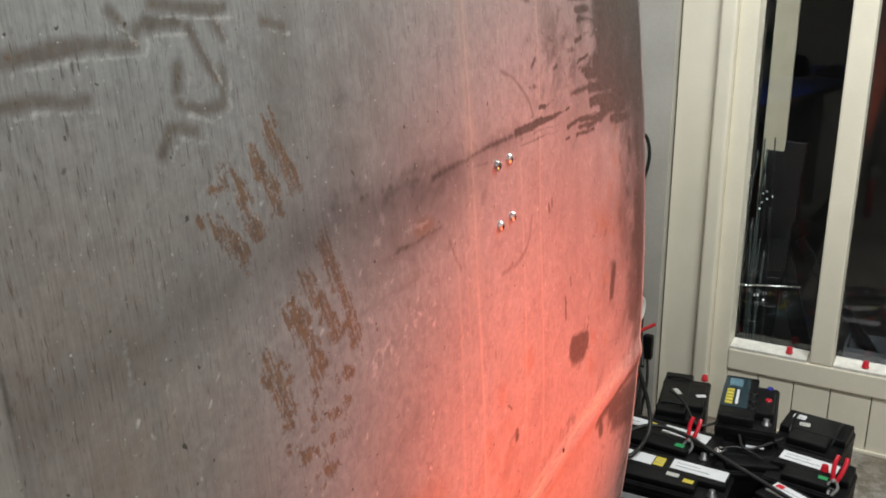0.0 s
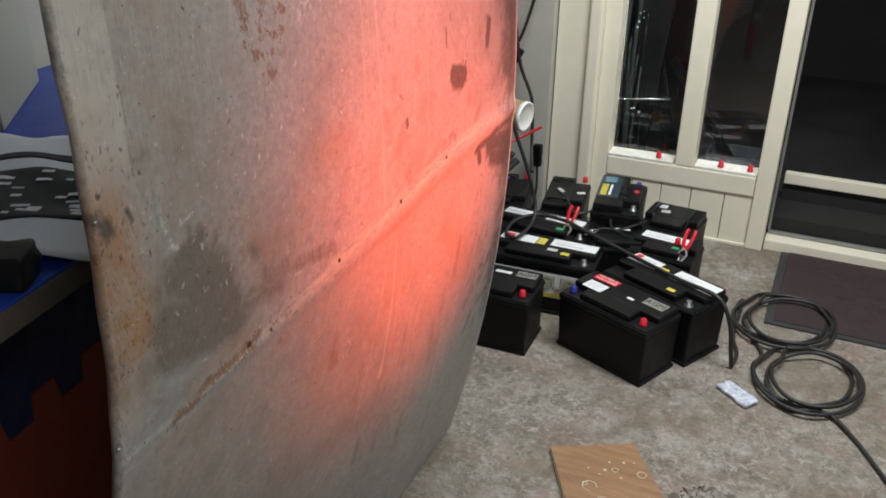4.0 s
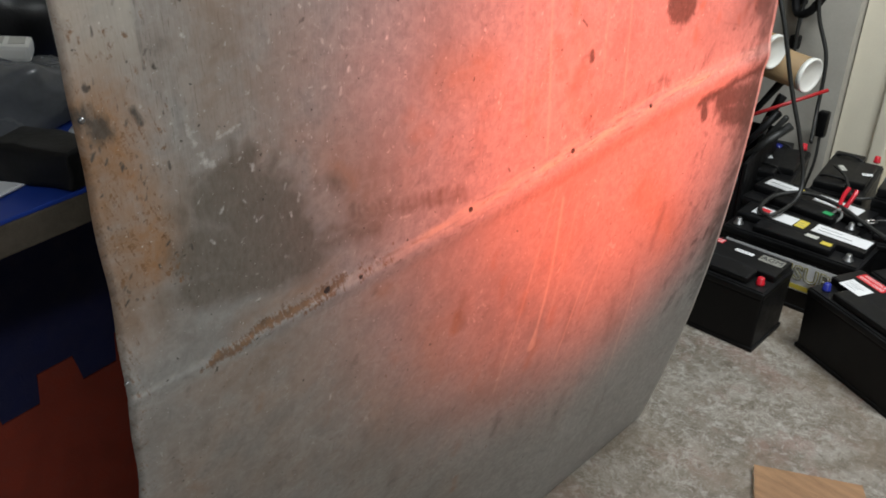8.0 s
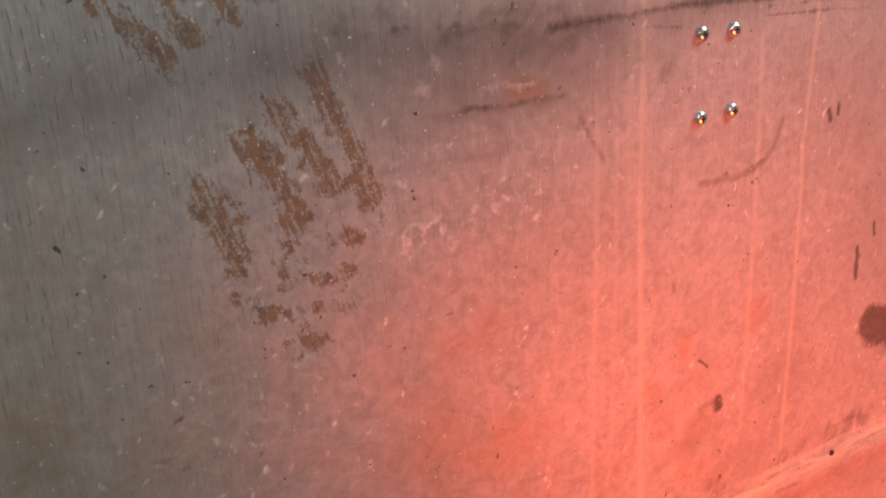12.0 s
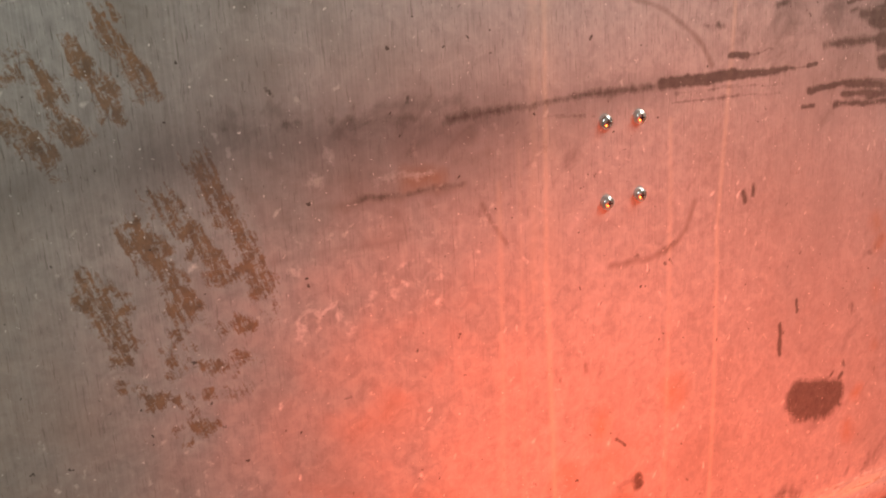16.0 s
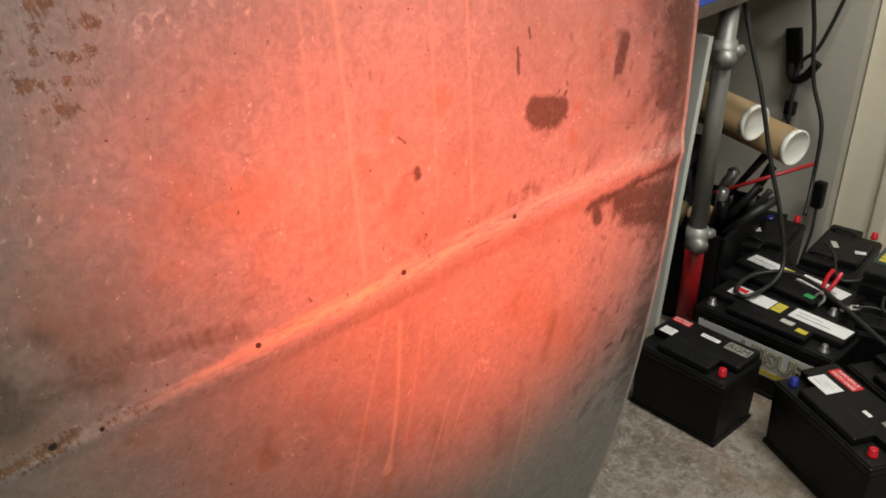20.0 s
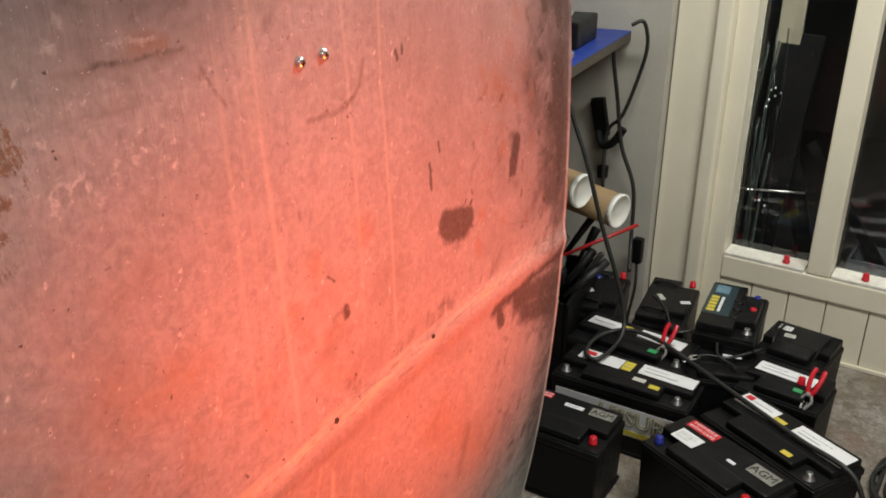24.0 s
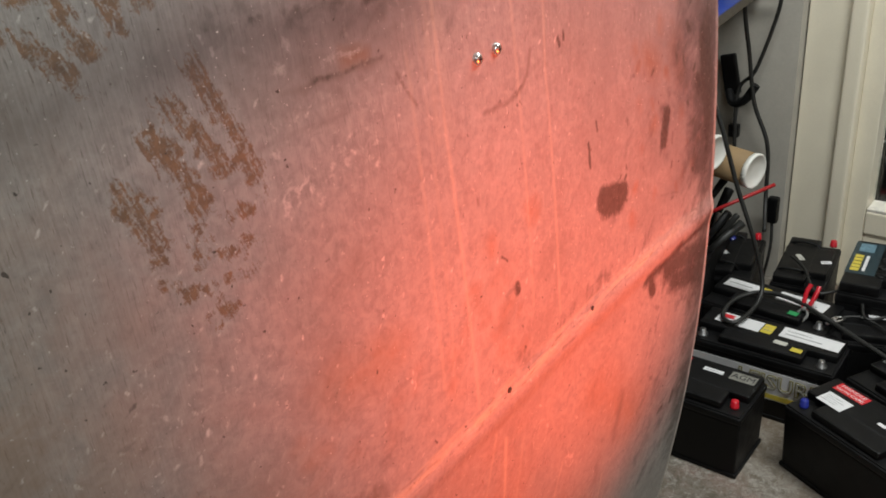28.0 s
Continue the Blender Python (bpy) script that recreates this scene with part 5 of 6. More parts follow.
    sticker(b, (0.150, 0.050), (-0.010, 0.028, high), LABEL_WHITE, -2, bars=2, label="long white label")
    sticker(b, (0.024, 0.018), (0.040, -0.035, high), LABEL_GREEN, 0)
    cap(b, (0.035, 0.005, high - 0.002), RED_PLASTIC)
    front = pose(0.02, -s[1] * 0.5 - 0.001, 0.11, 90, 0, 0)
    sticker(b, (0.15, 0.085), (0, 0, 0), LABEL_WHITE, face=front, name="front_label", label="pale lettered front label")
    part("lettering", moved(lettering("RE", 0.062, 0.0006, swell=0.0022), front @ pose(0.03, 0.008, 0.0016)), GILT, b, "olive outlined lettering")
    part("lettering", moved(lettering("RE", 0.062, 0.0006, swell=-0.0006), front @ pose(0.03, 0.008, 0.0026)), LABEL_GREY, b, "pale filling of the letters")
    # the back row
    s = (0.19, 0.20, 0.225)
    b = battery(pose(-0.232, 2.662, 0, 0, 0, -6), s, "small square black battery with data label against the boarding")
    sticker(b, (0.036, 0.028), (-0.055, 0.055, top_of(s)), LABEL_WHITE, 0, bars=4, label="white data label")
    sticker(b, (0.030, 0.022), (-0.030, 0.015, top_of(s)), LABEL_GREY, 10, bars=2)
    s = (0.30, 0.165, 0.285)
    b = battery(pose(-0.420, 2.655, 0, 0, 0, 98), s, "tall black battery with teal label and red and blue caps", handle=False)
    low, high = s[2] * 0.9, top_of(s)
    cap(b, (0.0, -0.055, low + 0.012), RED_PLASTIC)
    cap(b, (0.085, -0.055, low + 0.012), BLUE_PLASTIC)
    sticker(b, (0.210, 0.075), (0.025, 0.040, high), LABEL_TEAL, 0, bars=0, label="teal and black printed label")
    for k in range(5):
        sticker(b, (0.017, 0.022), (-0.055 + 0.022 * k, 0.056, high + 0.001), LABEL_YELLOW, 0, label="yellow printed bar")
    sticker(b, (0.055, 0.040), (0.092, 0.044, high + 0.001), LABEL_BLUE, 0, name="picture", label="pale blue picture on the label")
    sticker(b, (0.100, 0.008), (-0.010, 0.034, high + 0.001), LABEL_WHITE, 0, label="white printed bar")
    for k in range(3):
        part("vent_dome", lathe([(0.014, 0), (0.013, 0.004), (0.009, 0.006), (0.003, 0.007)], 16, pose(-0.07 + 0.05 * k, -0.012, high - 0.002)), BLACK_LID, b, "", True)
    post(b, (-0.105, -0.055, low))
    s = (0.30, 0.150, 0.225)
    b = battery(pose(-0.632, 2.712, 0, 0, 0, 100), s, "black battery with a red cap in the back row")
    cap(b, (0.12, -0.055, s[2] * 0.98), RED_PLASTIC)
    sticker(b, (0.040, 0.016), (0.0, 0.02, top_of(s)), LABEL_GREY, 30, bars=1)
    sticker(b, (0.030, 0.018), (-0.01, -0.055, top_of(s)), LABEL_WHITE, -70, bars=1)
    b = battery(pose(-0.835, 2.655, 0, 0, 0, 104), s, "black battery with red and blue caps in the back corner")
    cap(b, (0.11, -0.055, s[2] * 0.98), RED_PLASTIC)
    cap(b, (0.085, 0.02, s[2] * 0.98), BLUE_PLASTIC, 0.010, 0.012)
    sticker(b, (0.050, 0.016), (-0.01, 0.03, top_of(s)), LABEL_WHITE, 30, bars=1)


heap_of_batteries()


# ---- leads, clamps and loose things on the floor ----
def clamp(m, label):
    """A crocodile clamp: two red insulated handles, toothed steel jaws and a pivot."""
    c = thing("battery_clamp", m, label, "clamp", "red clamps")
    for s in (-1, 1):
        part("handle", tube([(s * 0.004, 0.0, 0.010), (s * 0.010, 0.022, 0.014), (s * 0.013, 0.050, 0.016), (s * 0.011, 0.070, 0.014)], 0.0060, 10, 4), RED_PLASTIC, c, "red plastic handle")
        part("jaw", join(tube([(s * 0.006, 0.0, 0.012), (s * 0.013, -0.016, 0.011), (s * 0.004, -0.038, 0.010)], 0.0038, 8, 4), *[box((0.003, 0.003, 0.006), (s * 0.004, -0.034 + 0.007 * k, 0.010), 0.0005, (0, 0, 45)) for k in range(3)]), GALV, c, "toothed steel jaw")
    part("pivot", lathe([(0.006, 0.004), (0.006, 0.02), (0.004, 0.022)], 12), GALV, c)
    return c


clamp(pose(-0.530, 2.425, 0.214, 48, 0, -8), "red-handled clamp gripping a battery terminal")
clamp(pose(-0.142, 2.405, 0.214, 48, 0, -14), "red-handled clamp gripping the end battery's terminal")


def small_clip(m):
    """A bare steel crocodile clip with its thin lead."""
    c = thing("crocodile_clip", m, "small bare steel crocodile clip lying on the batteries", "clip")
    for k in (-1, 1):
        part("jaw", tube([(k * 0.004, 0.030, 0.006), (k * 0.010, 0.012, 0.008), (k * 0.005, -0.006, 0.008), (k * 0.002, -0.028, 0.006)], 0.0034, 8, 4), CHROME, c, "bright steel jaw", True)
    part("pivot", lathe([(0.006, 0.002), (0.006, 0.014), (0.004, 0.016)], 12), CHROME, c, "", True)
    part("lead", tube([(0, 0.030, 0.008), (0.02, 0.06, 0.010), (0.06, 0.075, 0.006), (0.10, 0.07, 0.004)], 0.0026, 8, 4), RUBBER, c, "thin black lead")
    return c


small_clip(pose(-0.449, 2.405, 0.212, 0, 0, -25))


def cable(name, points, r, label, category="cable"):
    return tagged(finish(tube(points, r), name, RUBBER, smooth=True), label, category)


# hanging leads on the grey wall
cable("cable", [(-0.89, 2.86, 1.010), (-0.860, 2.88, 1.02), (-0.850, 2.90, 0.95), (-0.870, 2.91, 0.86), (-0.915, 2.91, 0.72), (-0.965, 2.91, 0.65), (-0.960, 2.90, 0.46)], 0.006, "black lead looped from bench top down the wall")
cable("cable", [(-0.925, 2.82, 0.965), (-0.930, 2.84, 0.90), (-0.925, 2.88, 0.78), (-0.905, 2.90, 0.62), (-0.852, 2.90, 0.49), (-0.835, 2.88, 0.32), (-0.80, 2.80, 0.24)], 0.0065, "thick black lead hanging down the wall")
cable("cable", [(-0.93, 2.41, 0.984), (-0.905, 2.42, 0.955), (-0.842, 2.42, 0.80), (-0.800, 2.42, 0.70), (-0.742, 2.42, 0.53), (-0.690, 2.42, 0.40), (-0.652, 2.415, 0.28), (-0.640, 2.36, 0.232), (-0.655, 2.26, 0.218), (-0.700, 2.28, 0.216), (-0.705, 2.37, 0.222), (-0.650, 2.438, 0.230), (-0.555, 2.430, 0.232), (-0.480, 2.395, 0.228), (-0.406, 2.358, 0.224), (-0.305, 2.304, 0.219), (-0.213, 2.254, 0.216), (-0.115, 2.200, 0.214), (0.000, 2.145, 0.212), (0.045, 2.125, 0.150), (0.062, 2.125, 0.060), (0.07, 2.13, 0.008)], 0.0062, "black lead draped from the bench over the batteries")
cable("cable", [(-0.30, 2.55, 0.23), (-0.38, 2.45, 0.222), (-0.42, 2.52, 0.235), (-0.46, 2.56, 0.24), (-0.53, 2.50, 0.235), (-0.60, 2.60, 0.245), (-0.66, 2.66, 0.245)], 0.004, "thin black lead between the batteries")


def coil():
    """Two heaps of loose loops, one beyond the other, and the tail leading away."""
    rng = random.Random(3)
    pts = []
    for cx, cy, rx, ry, turns in ((0.170, 2.480, 0.138, 0.165, 3.3), (0.262, 2.165, 0.132, 0.160, 3.34)):
        n = int(turns * 12)
        for k in range(n):
            a, ring = 2.6 + 2 * math.pi * k / 12, k // 12
            grow = 1 + 0.13 * math.sin(2.3 * ring + 0.6 * math.sin(a)) + rng.uniform(-0.03, 0.03)
            x = cx + 0.016 * ring + rx * grow * math.cos(a)
            pts.append((x, cy + 0.10 * (x - cx) - 0.012 * ring + ry * grow * math.sin(a), 0.007 + 0.008 * (ring % 3) + rng.uniform(0, 0.005)))
    return pts + [(0.33, 2.005, 0.012), (0.40, 1.93, 0.007), (0.47, 1.80, 0.007), (0.56, 1.62, 0.007), (0.75, 1.30, 0.007), (1.0, 0.9, 0.007)]


cable("cable_coil", [(0.07, 2.13, 0.008), (0.075, 2.21, 0.008), (0.05, 2.32, 0.008), *coil()], 0.0058, "black cable lying in loose loops on the floor", "cable")


def floor_things():
    b = thing("plywood_offcut", pose(-0.115, 1.487, 0), "small pentagonal plywood offcut with drips on the floor", "wood offcut")
    pts = [(-0.168, 0.055), (0.017, 0.160), (0.151, -0.043), (0.045, -0.168), (-0.046, -0.166)]
    part("face", moved(outline(pts, 0.003), pose(0, 0, 0.0135)), PLYWOOD, b)
    part("core", outline([(x * 1.004, y * 1.004) for x, y in pts], 0.0134), PLY_EDGE, b)
    for x, y, r, w in ((0.052, -0.052, 0.0085, 0.9), (0.062, 0.050, 0.0105, 0.16), (-0.020, 0.062, 0.0030, 0.9), (-0.022, 0.030, 0.0045, 0.7), (0.000, 0.040, 0.0075, 0.2), (-0.040, -0.040, 0.0165, 0.10), (-0.052, -0.036, 0.0060, 0.3), (0.000, -0.075, 0.0110, 0.15), (0.020, 0.018, 0.0028, 0.9), (-0.060, 0.020, 0.0025, 0.9), (0.095, -0.020, 0.0020, 0.9), (0.035, 0.085, 0.0022, 0.9), (0.012, 0.075, 0.0035, 0.5), (-0.030, 0.010, 0.0026, 0.9)):
        bm = lathe([(r, 0), (r * 0.9, 0.0006), (r * 0.1, 0.0008)], 18, pose(x, y, 0.0166)) if w > 0.45 else tube([(x + r * math.cos(0.45 * k), y + r * math.sin(0.45 * k), 0.0166) for k in range(14 if w > 0.12 else 12)], r * 0.5 * w + 0.0004, 6, 3)
        part("drip", bm, DRIP, b, "dried pale trace of a drip")
    m = thing("door_mat", pose(0.62, 2.745, 0), "worn maroon door mat with black rubber edge", "mat")
    part("tread", box((0.93, 0.555, 0.008), (0, 0, 0.006), 0.002), MAT_BROWN, m)
    part("border", join(box((0.03, 0.60, 0.007), (-0.478, 0, 0.0035), 0.002), box((0.03, 0.60, 0.007), (0.478, 0, 0.0035), 0.002), box((0.93, 0.025, 0.007), (0, 0.288, 0.0035), 0.002), box((0.93, 0.025, 0.007), (0, -0.288, 0.0035), 0.002)), MAT_EDGE, m)
    p = thing("plastic_pouch", pose(0.105, 1.995, 0.0, 0, 0, -40), "crumpled clear and white plastic pouch on the floor", "packaging")
    bm = box((0.11, 0.05, 0.012), (0, 0, 0.008), 0.005, segments=3)
    bmesh.ops.subdivide_edges(bm, edges=bm.edges[:], cuts=4, use_grid_fill=True)
    for v in bm.verts:
        k = noise.noise(v.co * 55) + 0.6 * noise.noise(v.co * 120)
        v.co.z = max(0.001, v.co.z + (0.005 * k if v.co.z > 0.006 else 0))
        v.co += Vector((0.004, 0.006, 0)) * noise.noise(v.co * 40 + Vector((3, 1, 0)))
    part("film", bm, POUCH, p, "cloudy bluish film")
    rng = random.Random(11)
    s = tagged(new("rubble_heap"), "little heap of broken grey rubble on the floor", "rubble", kind="stuff")
    s.matrix_world = pose(0.125, 1.50, 0)
    bits = []
    for _ in range(330):
        r, a = 0.082 * math.sqrt(rng.random()), rng.uniform(0, 6.28)
        e = rng.uniform(0.003, 0.009) if rng.random() < 0.8 else rng.uniform(0.008, 0.013)
        bm = bmesh.new()
        bmesh.ops.create_cube(bm, size=1.5 * e)
        for v in bm.verts:
            v.co.x *= rng.uniform(0.5, 1.4)
            v.co.y *= rng.uniform(0.5, 1.3)
            v.co.z *= rng.uniform(0.25, 0.7)
        bits.append(moved(bm, pose(r * math.cos(a) * 1.12, 0.008 + r * math.sin(a), e * 0.35 + 0.010 * max(0, 1 - r / 0.07) * rng.random(), rng.uniform(-35, 35), rng.uniform(-35, 35), rng.uniform(0, 360))))
    part("fragments", join(*bits), RUBBLE, s)
    bm = lathe([(0.085, 0.0), (0.065, 0.003), (0.03, 0.006), (0.01, 0.007)], 40)
    for v in bm.verts:
        k = 1 + 0.35 * noise.noise(v.co * 22)
        v.co.x, v.co.y = v.co.x * k * 1.2, v.co.y * k
    part("dirt", bm, DIRT, s, "dark dirt round the fragments")


floor_things()


# caps left on the sill
for x, y, z in ((-0.372, 3.035, 0.2945), (-0.140, 3.035, 0.2945), (-0.035, 3.035, 0.2945)):
    c = tagged(finish(lathe([(0.011, 0), (0.011, 0.006), (0.0095, 0.007), (0.009, 0.021), (0.007, 0.023)], 16), "terminal_cap", RED_PLASTIC, smooth=True), "loose red plastic terminal cap on the sill", "cap", "caps on the sill")
    c.matrix_world = pose(x, y, z)


# ---- the bench along the west wall ----
def along(y, back=0.0, z=0.0):
    """A place by the bench: y along it, back from its front edge."""
    return (-0.475 - 0.178 * (y - 0.4) - back, y + 0.178 * back, z)


def bench():
    b = thing("workbench", pose(0, 0, 0), "long workbench with blue top and pipe legs", "workbench")
    length, depth = 3.45, 0.58
    m = Matrix.Translation(along(1.27)) @ pose(0, 0, 0, 0, 0, WEST)
    part("top", moved(box((depth, length, 0.004), (-depth / 2, 0, 0.976), 0.001), m), BLUE_TOP, b, "blue laminate top")
    part("board", moved(box((depth, length, 0.028), (-depth / 2, 0, 0.960), 0.002), m), BENCH_EDGE, b, "raw brown board edge")
    for y in (2.30, 1.05, -0.2):
        x0, y0, _ = along(y, 0.045)
        leg = part("leg", rod((x0, y0, 0.33), (x0, y0, 0.946), 0.024, sides=20), GALV, b, "galvanised pipe leg", True)
        part("foot", rod((x0, y0, 0.0), (x0, y0, 0.33), 0.027, sides=20), RED_PAINT, leg, "red painted lower leg", True)
        for z in (0.30, 0.815):
            part("clamp_fitting", join(rod((x0, y0, z - 0.035), (x0, y0, z + 0.035), 0.031, sides=20, bevel=0.004), rod((x0, y0 - 0.02, z - 0.005), (x0 + 0.045, y0 - 0.035, z - 0.005), 0.022, sides=16, bevel=0.004), rod((x0, y0 + 0.025, z), (x0 + 0.02, y0 + 0.055, z), 0.016, sides=14, bevel=0.003)), GALV, leg, "cast pipe clamp", True)
    return b


bench()

# white-faced board leaning behind the panel's edge
w = thing("white_board", pose(-0.955, 2.235, 0, 0, 0, 0), "white-faced board standing against the bench leg", "board")
part("board", box((0.16, 0.018, 0.872), (0.0, 0, 0.436), 0.002, turn=(0, 3.2, 0)), WHITE_BOARD, w)


def tube_thing(a, b, r, label):
    t = thing("postal_tube", pose(0, 0, 0), label, "postal tube", "postal tubes")
    a, b = Vector(a), Vector(b)
    d = (b - a).normalized()
    part("tube", rod(a + d * 0.012, b, r, sides=28), CARD, t, "brown card tube", True)
    q = Matrix.Translation(a) @ (-d).to_track_quat("Z", "Y").to_matrix().to_4x4()
    part("end_cap", lathe([(r * 1.03, -0.012), (r * 1.05, 0.002), (r * 1.0, 0.004), (r * 0.9, 0.003), (r * 0.86, 0.0005), (r * 0.2, 0.0)], 28, q), CAP_WHITE, t, "white plastic end cap", True)
    return t


tube_thing((-0.760, 2.575, 0.525), (-1.20, 2.66, 0.555), 0.050, "brown cardboard postal tube with white end cap")
tube_thing((-0.835, 2.475, 0.600), (-1.25, 2.56, 0.63), 0.048, "brown cardboard postal tube lying on the other")


def under_bench():
    r = thing("red_bar", pose(0, 0, 0), "thin red painted steel bar poking out under the bench", "bar")
    part("bar", rod((-0.700, 2.577, 0.496), (-0.90, 2.43, 0.385), 0.0055, sides=12, bevel=0.001), RED_PAINT, r, "", True)
    c = thing("tool_crate", pose(-0.98, 2.50, 0, 0, 0, 12), "dark crate of loose tools under the bench", "crate")
    part("base", box((0.30, 0.36, 0.02), (0, 0, 0.01), 0.002), BLACK_PLASTIC, c)
    for s in (-1, 1):
        part("side", box((0.27, 0.012, 0.30), (0, s * 0.174, 0.15), 0.003), BLACK_PLASTIC, c)
        part("side", box((0.012, 0.36, 0.30), (s * 0.144, 0, 0.15), 0.003), BLACK_PLASTIC, c)
    rng = random.Random(5)
    for k in range(22):
        a = (rng.uniform(-0.12, 0.12), rng.uniform(-0.15, 0.15), 0.20 + rng.uniform(0, 0.1))
        e = (a[0] + rng.uniform(-0.08, 0.12), a[1] + rng.uniform(-0.12, 0.1), a[2] + rng.uniform(0.05, 0.2))
        t = part("tool", rod(a, e, rng.uniform(0.006, 0.012), rng.uniform(0.009, 0.018), sides=10, bevel=0.002), rng.choice([GALV, BLACK_LID, LEAD, RUBBER, BLACK_PLASTIC, CARD]), c, "worn hand tool", True)
    t = thing("support_block", pose(-1.03, 2.53, 0, 0, 0, 12), "dark box carrying the postal tubes", "box")
    part("box", box((0.16, 0.24, 0.46), (-0.08, 0, 0.23), 0.004), CLOTH_DARK, t)
    # the bracket and plugs hanging on the grey wall
    p = thing("wall_hook", pose(-0.985, 2.945, 0.665), "black plastic hook holding leads on the wall", "hook")
    part("plate", box((0.05, 0.02, 0.13), (-0.02, -0.005, 0.03), 0.006, turn=(0, -12, 0)), BLACK_LID, p)
    part("arm", tube([(-0.02, -0.01, -0.02), (0.005, -0.03, -0.055), (0.045, -0.035, -0.04), (0.075, -0.03, 0.01)], 0.014, 10, 4), BLACK_LID, p)
    q = thing("plug", pose(-0.975, 2.925, 0.515), "small black plug hanging on its thin lead", "plug")
    part("body", box((0.034, 0.024, 0.045), (0, 0, 0), 0.006), BLACK_LID, q)
    part("lead", tube([(0.0, 0, 0.02), (0.004, 0.005, 0.06), (0.008, 0.006, 0.11)], 0.003, 8), LEAD, q)
    s = thing("socket", pose(-0.815, 2.90, 0.0), "black plug standing against the window stile", "plug")
    part("body", box((0.035, 0.03, 0.09), (0, 0, 0.275), 0.008), BLACK_LID, s)
    part("lead", tube([(0, 0, 0.23), (0.01, -0.02, 0.15), (0.0, -0.03, 0.05), (0.0, -0.04, 0.005)], 0.005, 8), RUBBER, s)
    # foam play mats stacked behind the panel
    for k, (mat, z0, z1, name) in enumerate(((FOAM_RED, 0.0, 0.56, "red"), (FOAM_BLUE, 0.545, 0.93, "blue"))):
        f = thing("foam_mat", pose(-0.86, 0.58, 0, 0, 0, WEST), f"{name} interlocking foam floor tile stood on edge under the bench", "foam tile", "foam tiles")
        n, w = 15, 0.06
        if k == 0:
            pts = [(-0.45, z0), (0.45, z0)]
            for j in range(n, 0, -1):
                y1, y0 = -0.45 + j * w, -0.45 + (j - 1) * w
                lift = 0.045 if j % 2 else 0.0
                pts += [(y1 - 0.004, z1 - 0.02 + lift), (y0 + 0.004, z1 - 0.02 + lift)]
        else:
            pts = [(0.45, z1), (-0.45, z1)]
            for j in range(1, n + 1):
                y0, y1 = -0.45 + (j - 1) * w, -0.45 + j * w
                lift = 0.047 if j % 2 else 0.002
                pts += [(y0 + 0.003, 0.54 + lift), (y1 - 0.003, 0.54 + lift)]
        slab = outline(pts, 0.012, 0.0)
        part("tile", moved(slab, pose(0, 0, 0, 90, 0, 90)), mat, f)


under_bench()


def charger():
    """The battery charger on the bench top: case, lit display, knobs and leads."""
    c = thing("battery_charger", Matrix.Translation(along(2.60, 0.10, 0.978)) @ pose(0, 0, 0, 0, 0, WEST + 2), "black battery charger with lit display on the bench", "charger")
    part("case", box((0.20, 0.24, 0.075), (-0.06, 0.02, 0.0375), 0.008), BLACK_LID, c)
    part("display", box((0.05, 0.07, 0.002), (-0.10, 0.00, 0.0755), 0.0005), SCREEN, c, "blue lit display")
    part("trim", box((0.004, 0.10, 0.002), (-0.02, 0.02, 0.0755)), LABEL_GREY, c)
    for y in (0.07, 0.10):
        part("button", lathe([(0.006, 0), (0.006, 0.002), (0.004, 0.003)], 12, pose(-0.03, y, 0.075)), LABEL_GREY, c)
    s = thing("steel_case", Matrix.Translation(along(2.36, 0.03, 0.978)) @ pose(0, 0, 0, 0, 0, WEST - 8), "small silver tin on the blue bench", "tin")
    part("tin", box((0.05, 0.12, 0.018), (-0.03, 0, 0.009), 0.004), GALV, s)
    p = thing("white_plug", Matrix.Translation(along(1.95, 0.05, 0.978)), "white plug with black lead on the bench", "plug")
    part("body", box((0.035, 0.045, 0.03), (0, 0, 0.015), 0.008), CAP_WHITE, p)
    part("lead", tube([(-0.01, 0.02, 0.02), (-0.02, 0.1, 0.03), (-0.01, 0.2, 0.008), (0.02, 0.27, 0.006)], 0.005, 8), RUBBER, p)


charger()


def drape(corner, along_dir, back_dir, a0, a1, b0, b1, lift, wave, n=22):
    """A thin rumpled sheet lying between a0..a1 and b0..b1 of its own two directions."""
    bm = bmesh.new()
    grid = []
    for i in range(n + 1):
        row = []
        for j in range(n + 1):
            a, b = a0 + (a1 - a0) * i / n, b0 + (b1 - b0) * j / n
            p = Vector(corner) + a * Vector(along_dir) + b * Vector(back_dir)
            p.z += lift + wave * (0.5 + 0.5 * noise.noise((a * 16, b * 16, 1.3)))
            row.append(bm.verts.new(p))
        grid.append(row)
    for i in range(n):
        for j in range(n):
            bm.faces.new((grid[i][j], grid[i + 1][j], grid[i + 1][j + 1], grid[i][j + 1]))
    up = bmesh.ops.extrude_face_region(bm, geom=bm.faces[:])
    bmesh.ops.translate(bm, vec=(0, 0, 0.002), verts=[v for v in up["geom"] if isinstance(v, bmesh.types.BMVert)])
    bmesh.ops.recalc_face_normals(bm, faces=bm.faces)
    return bm


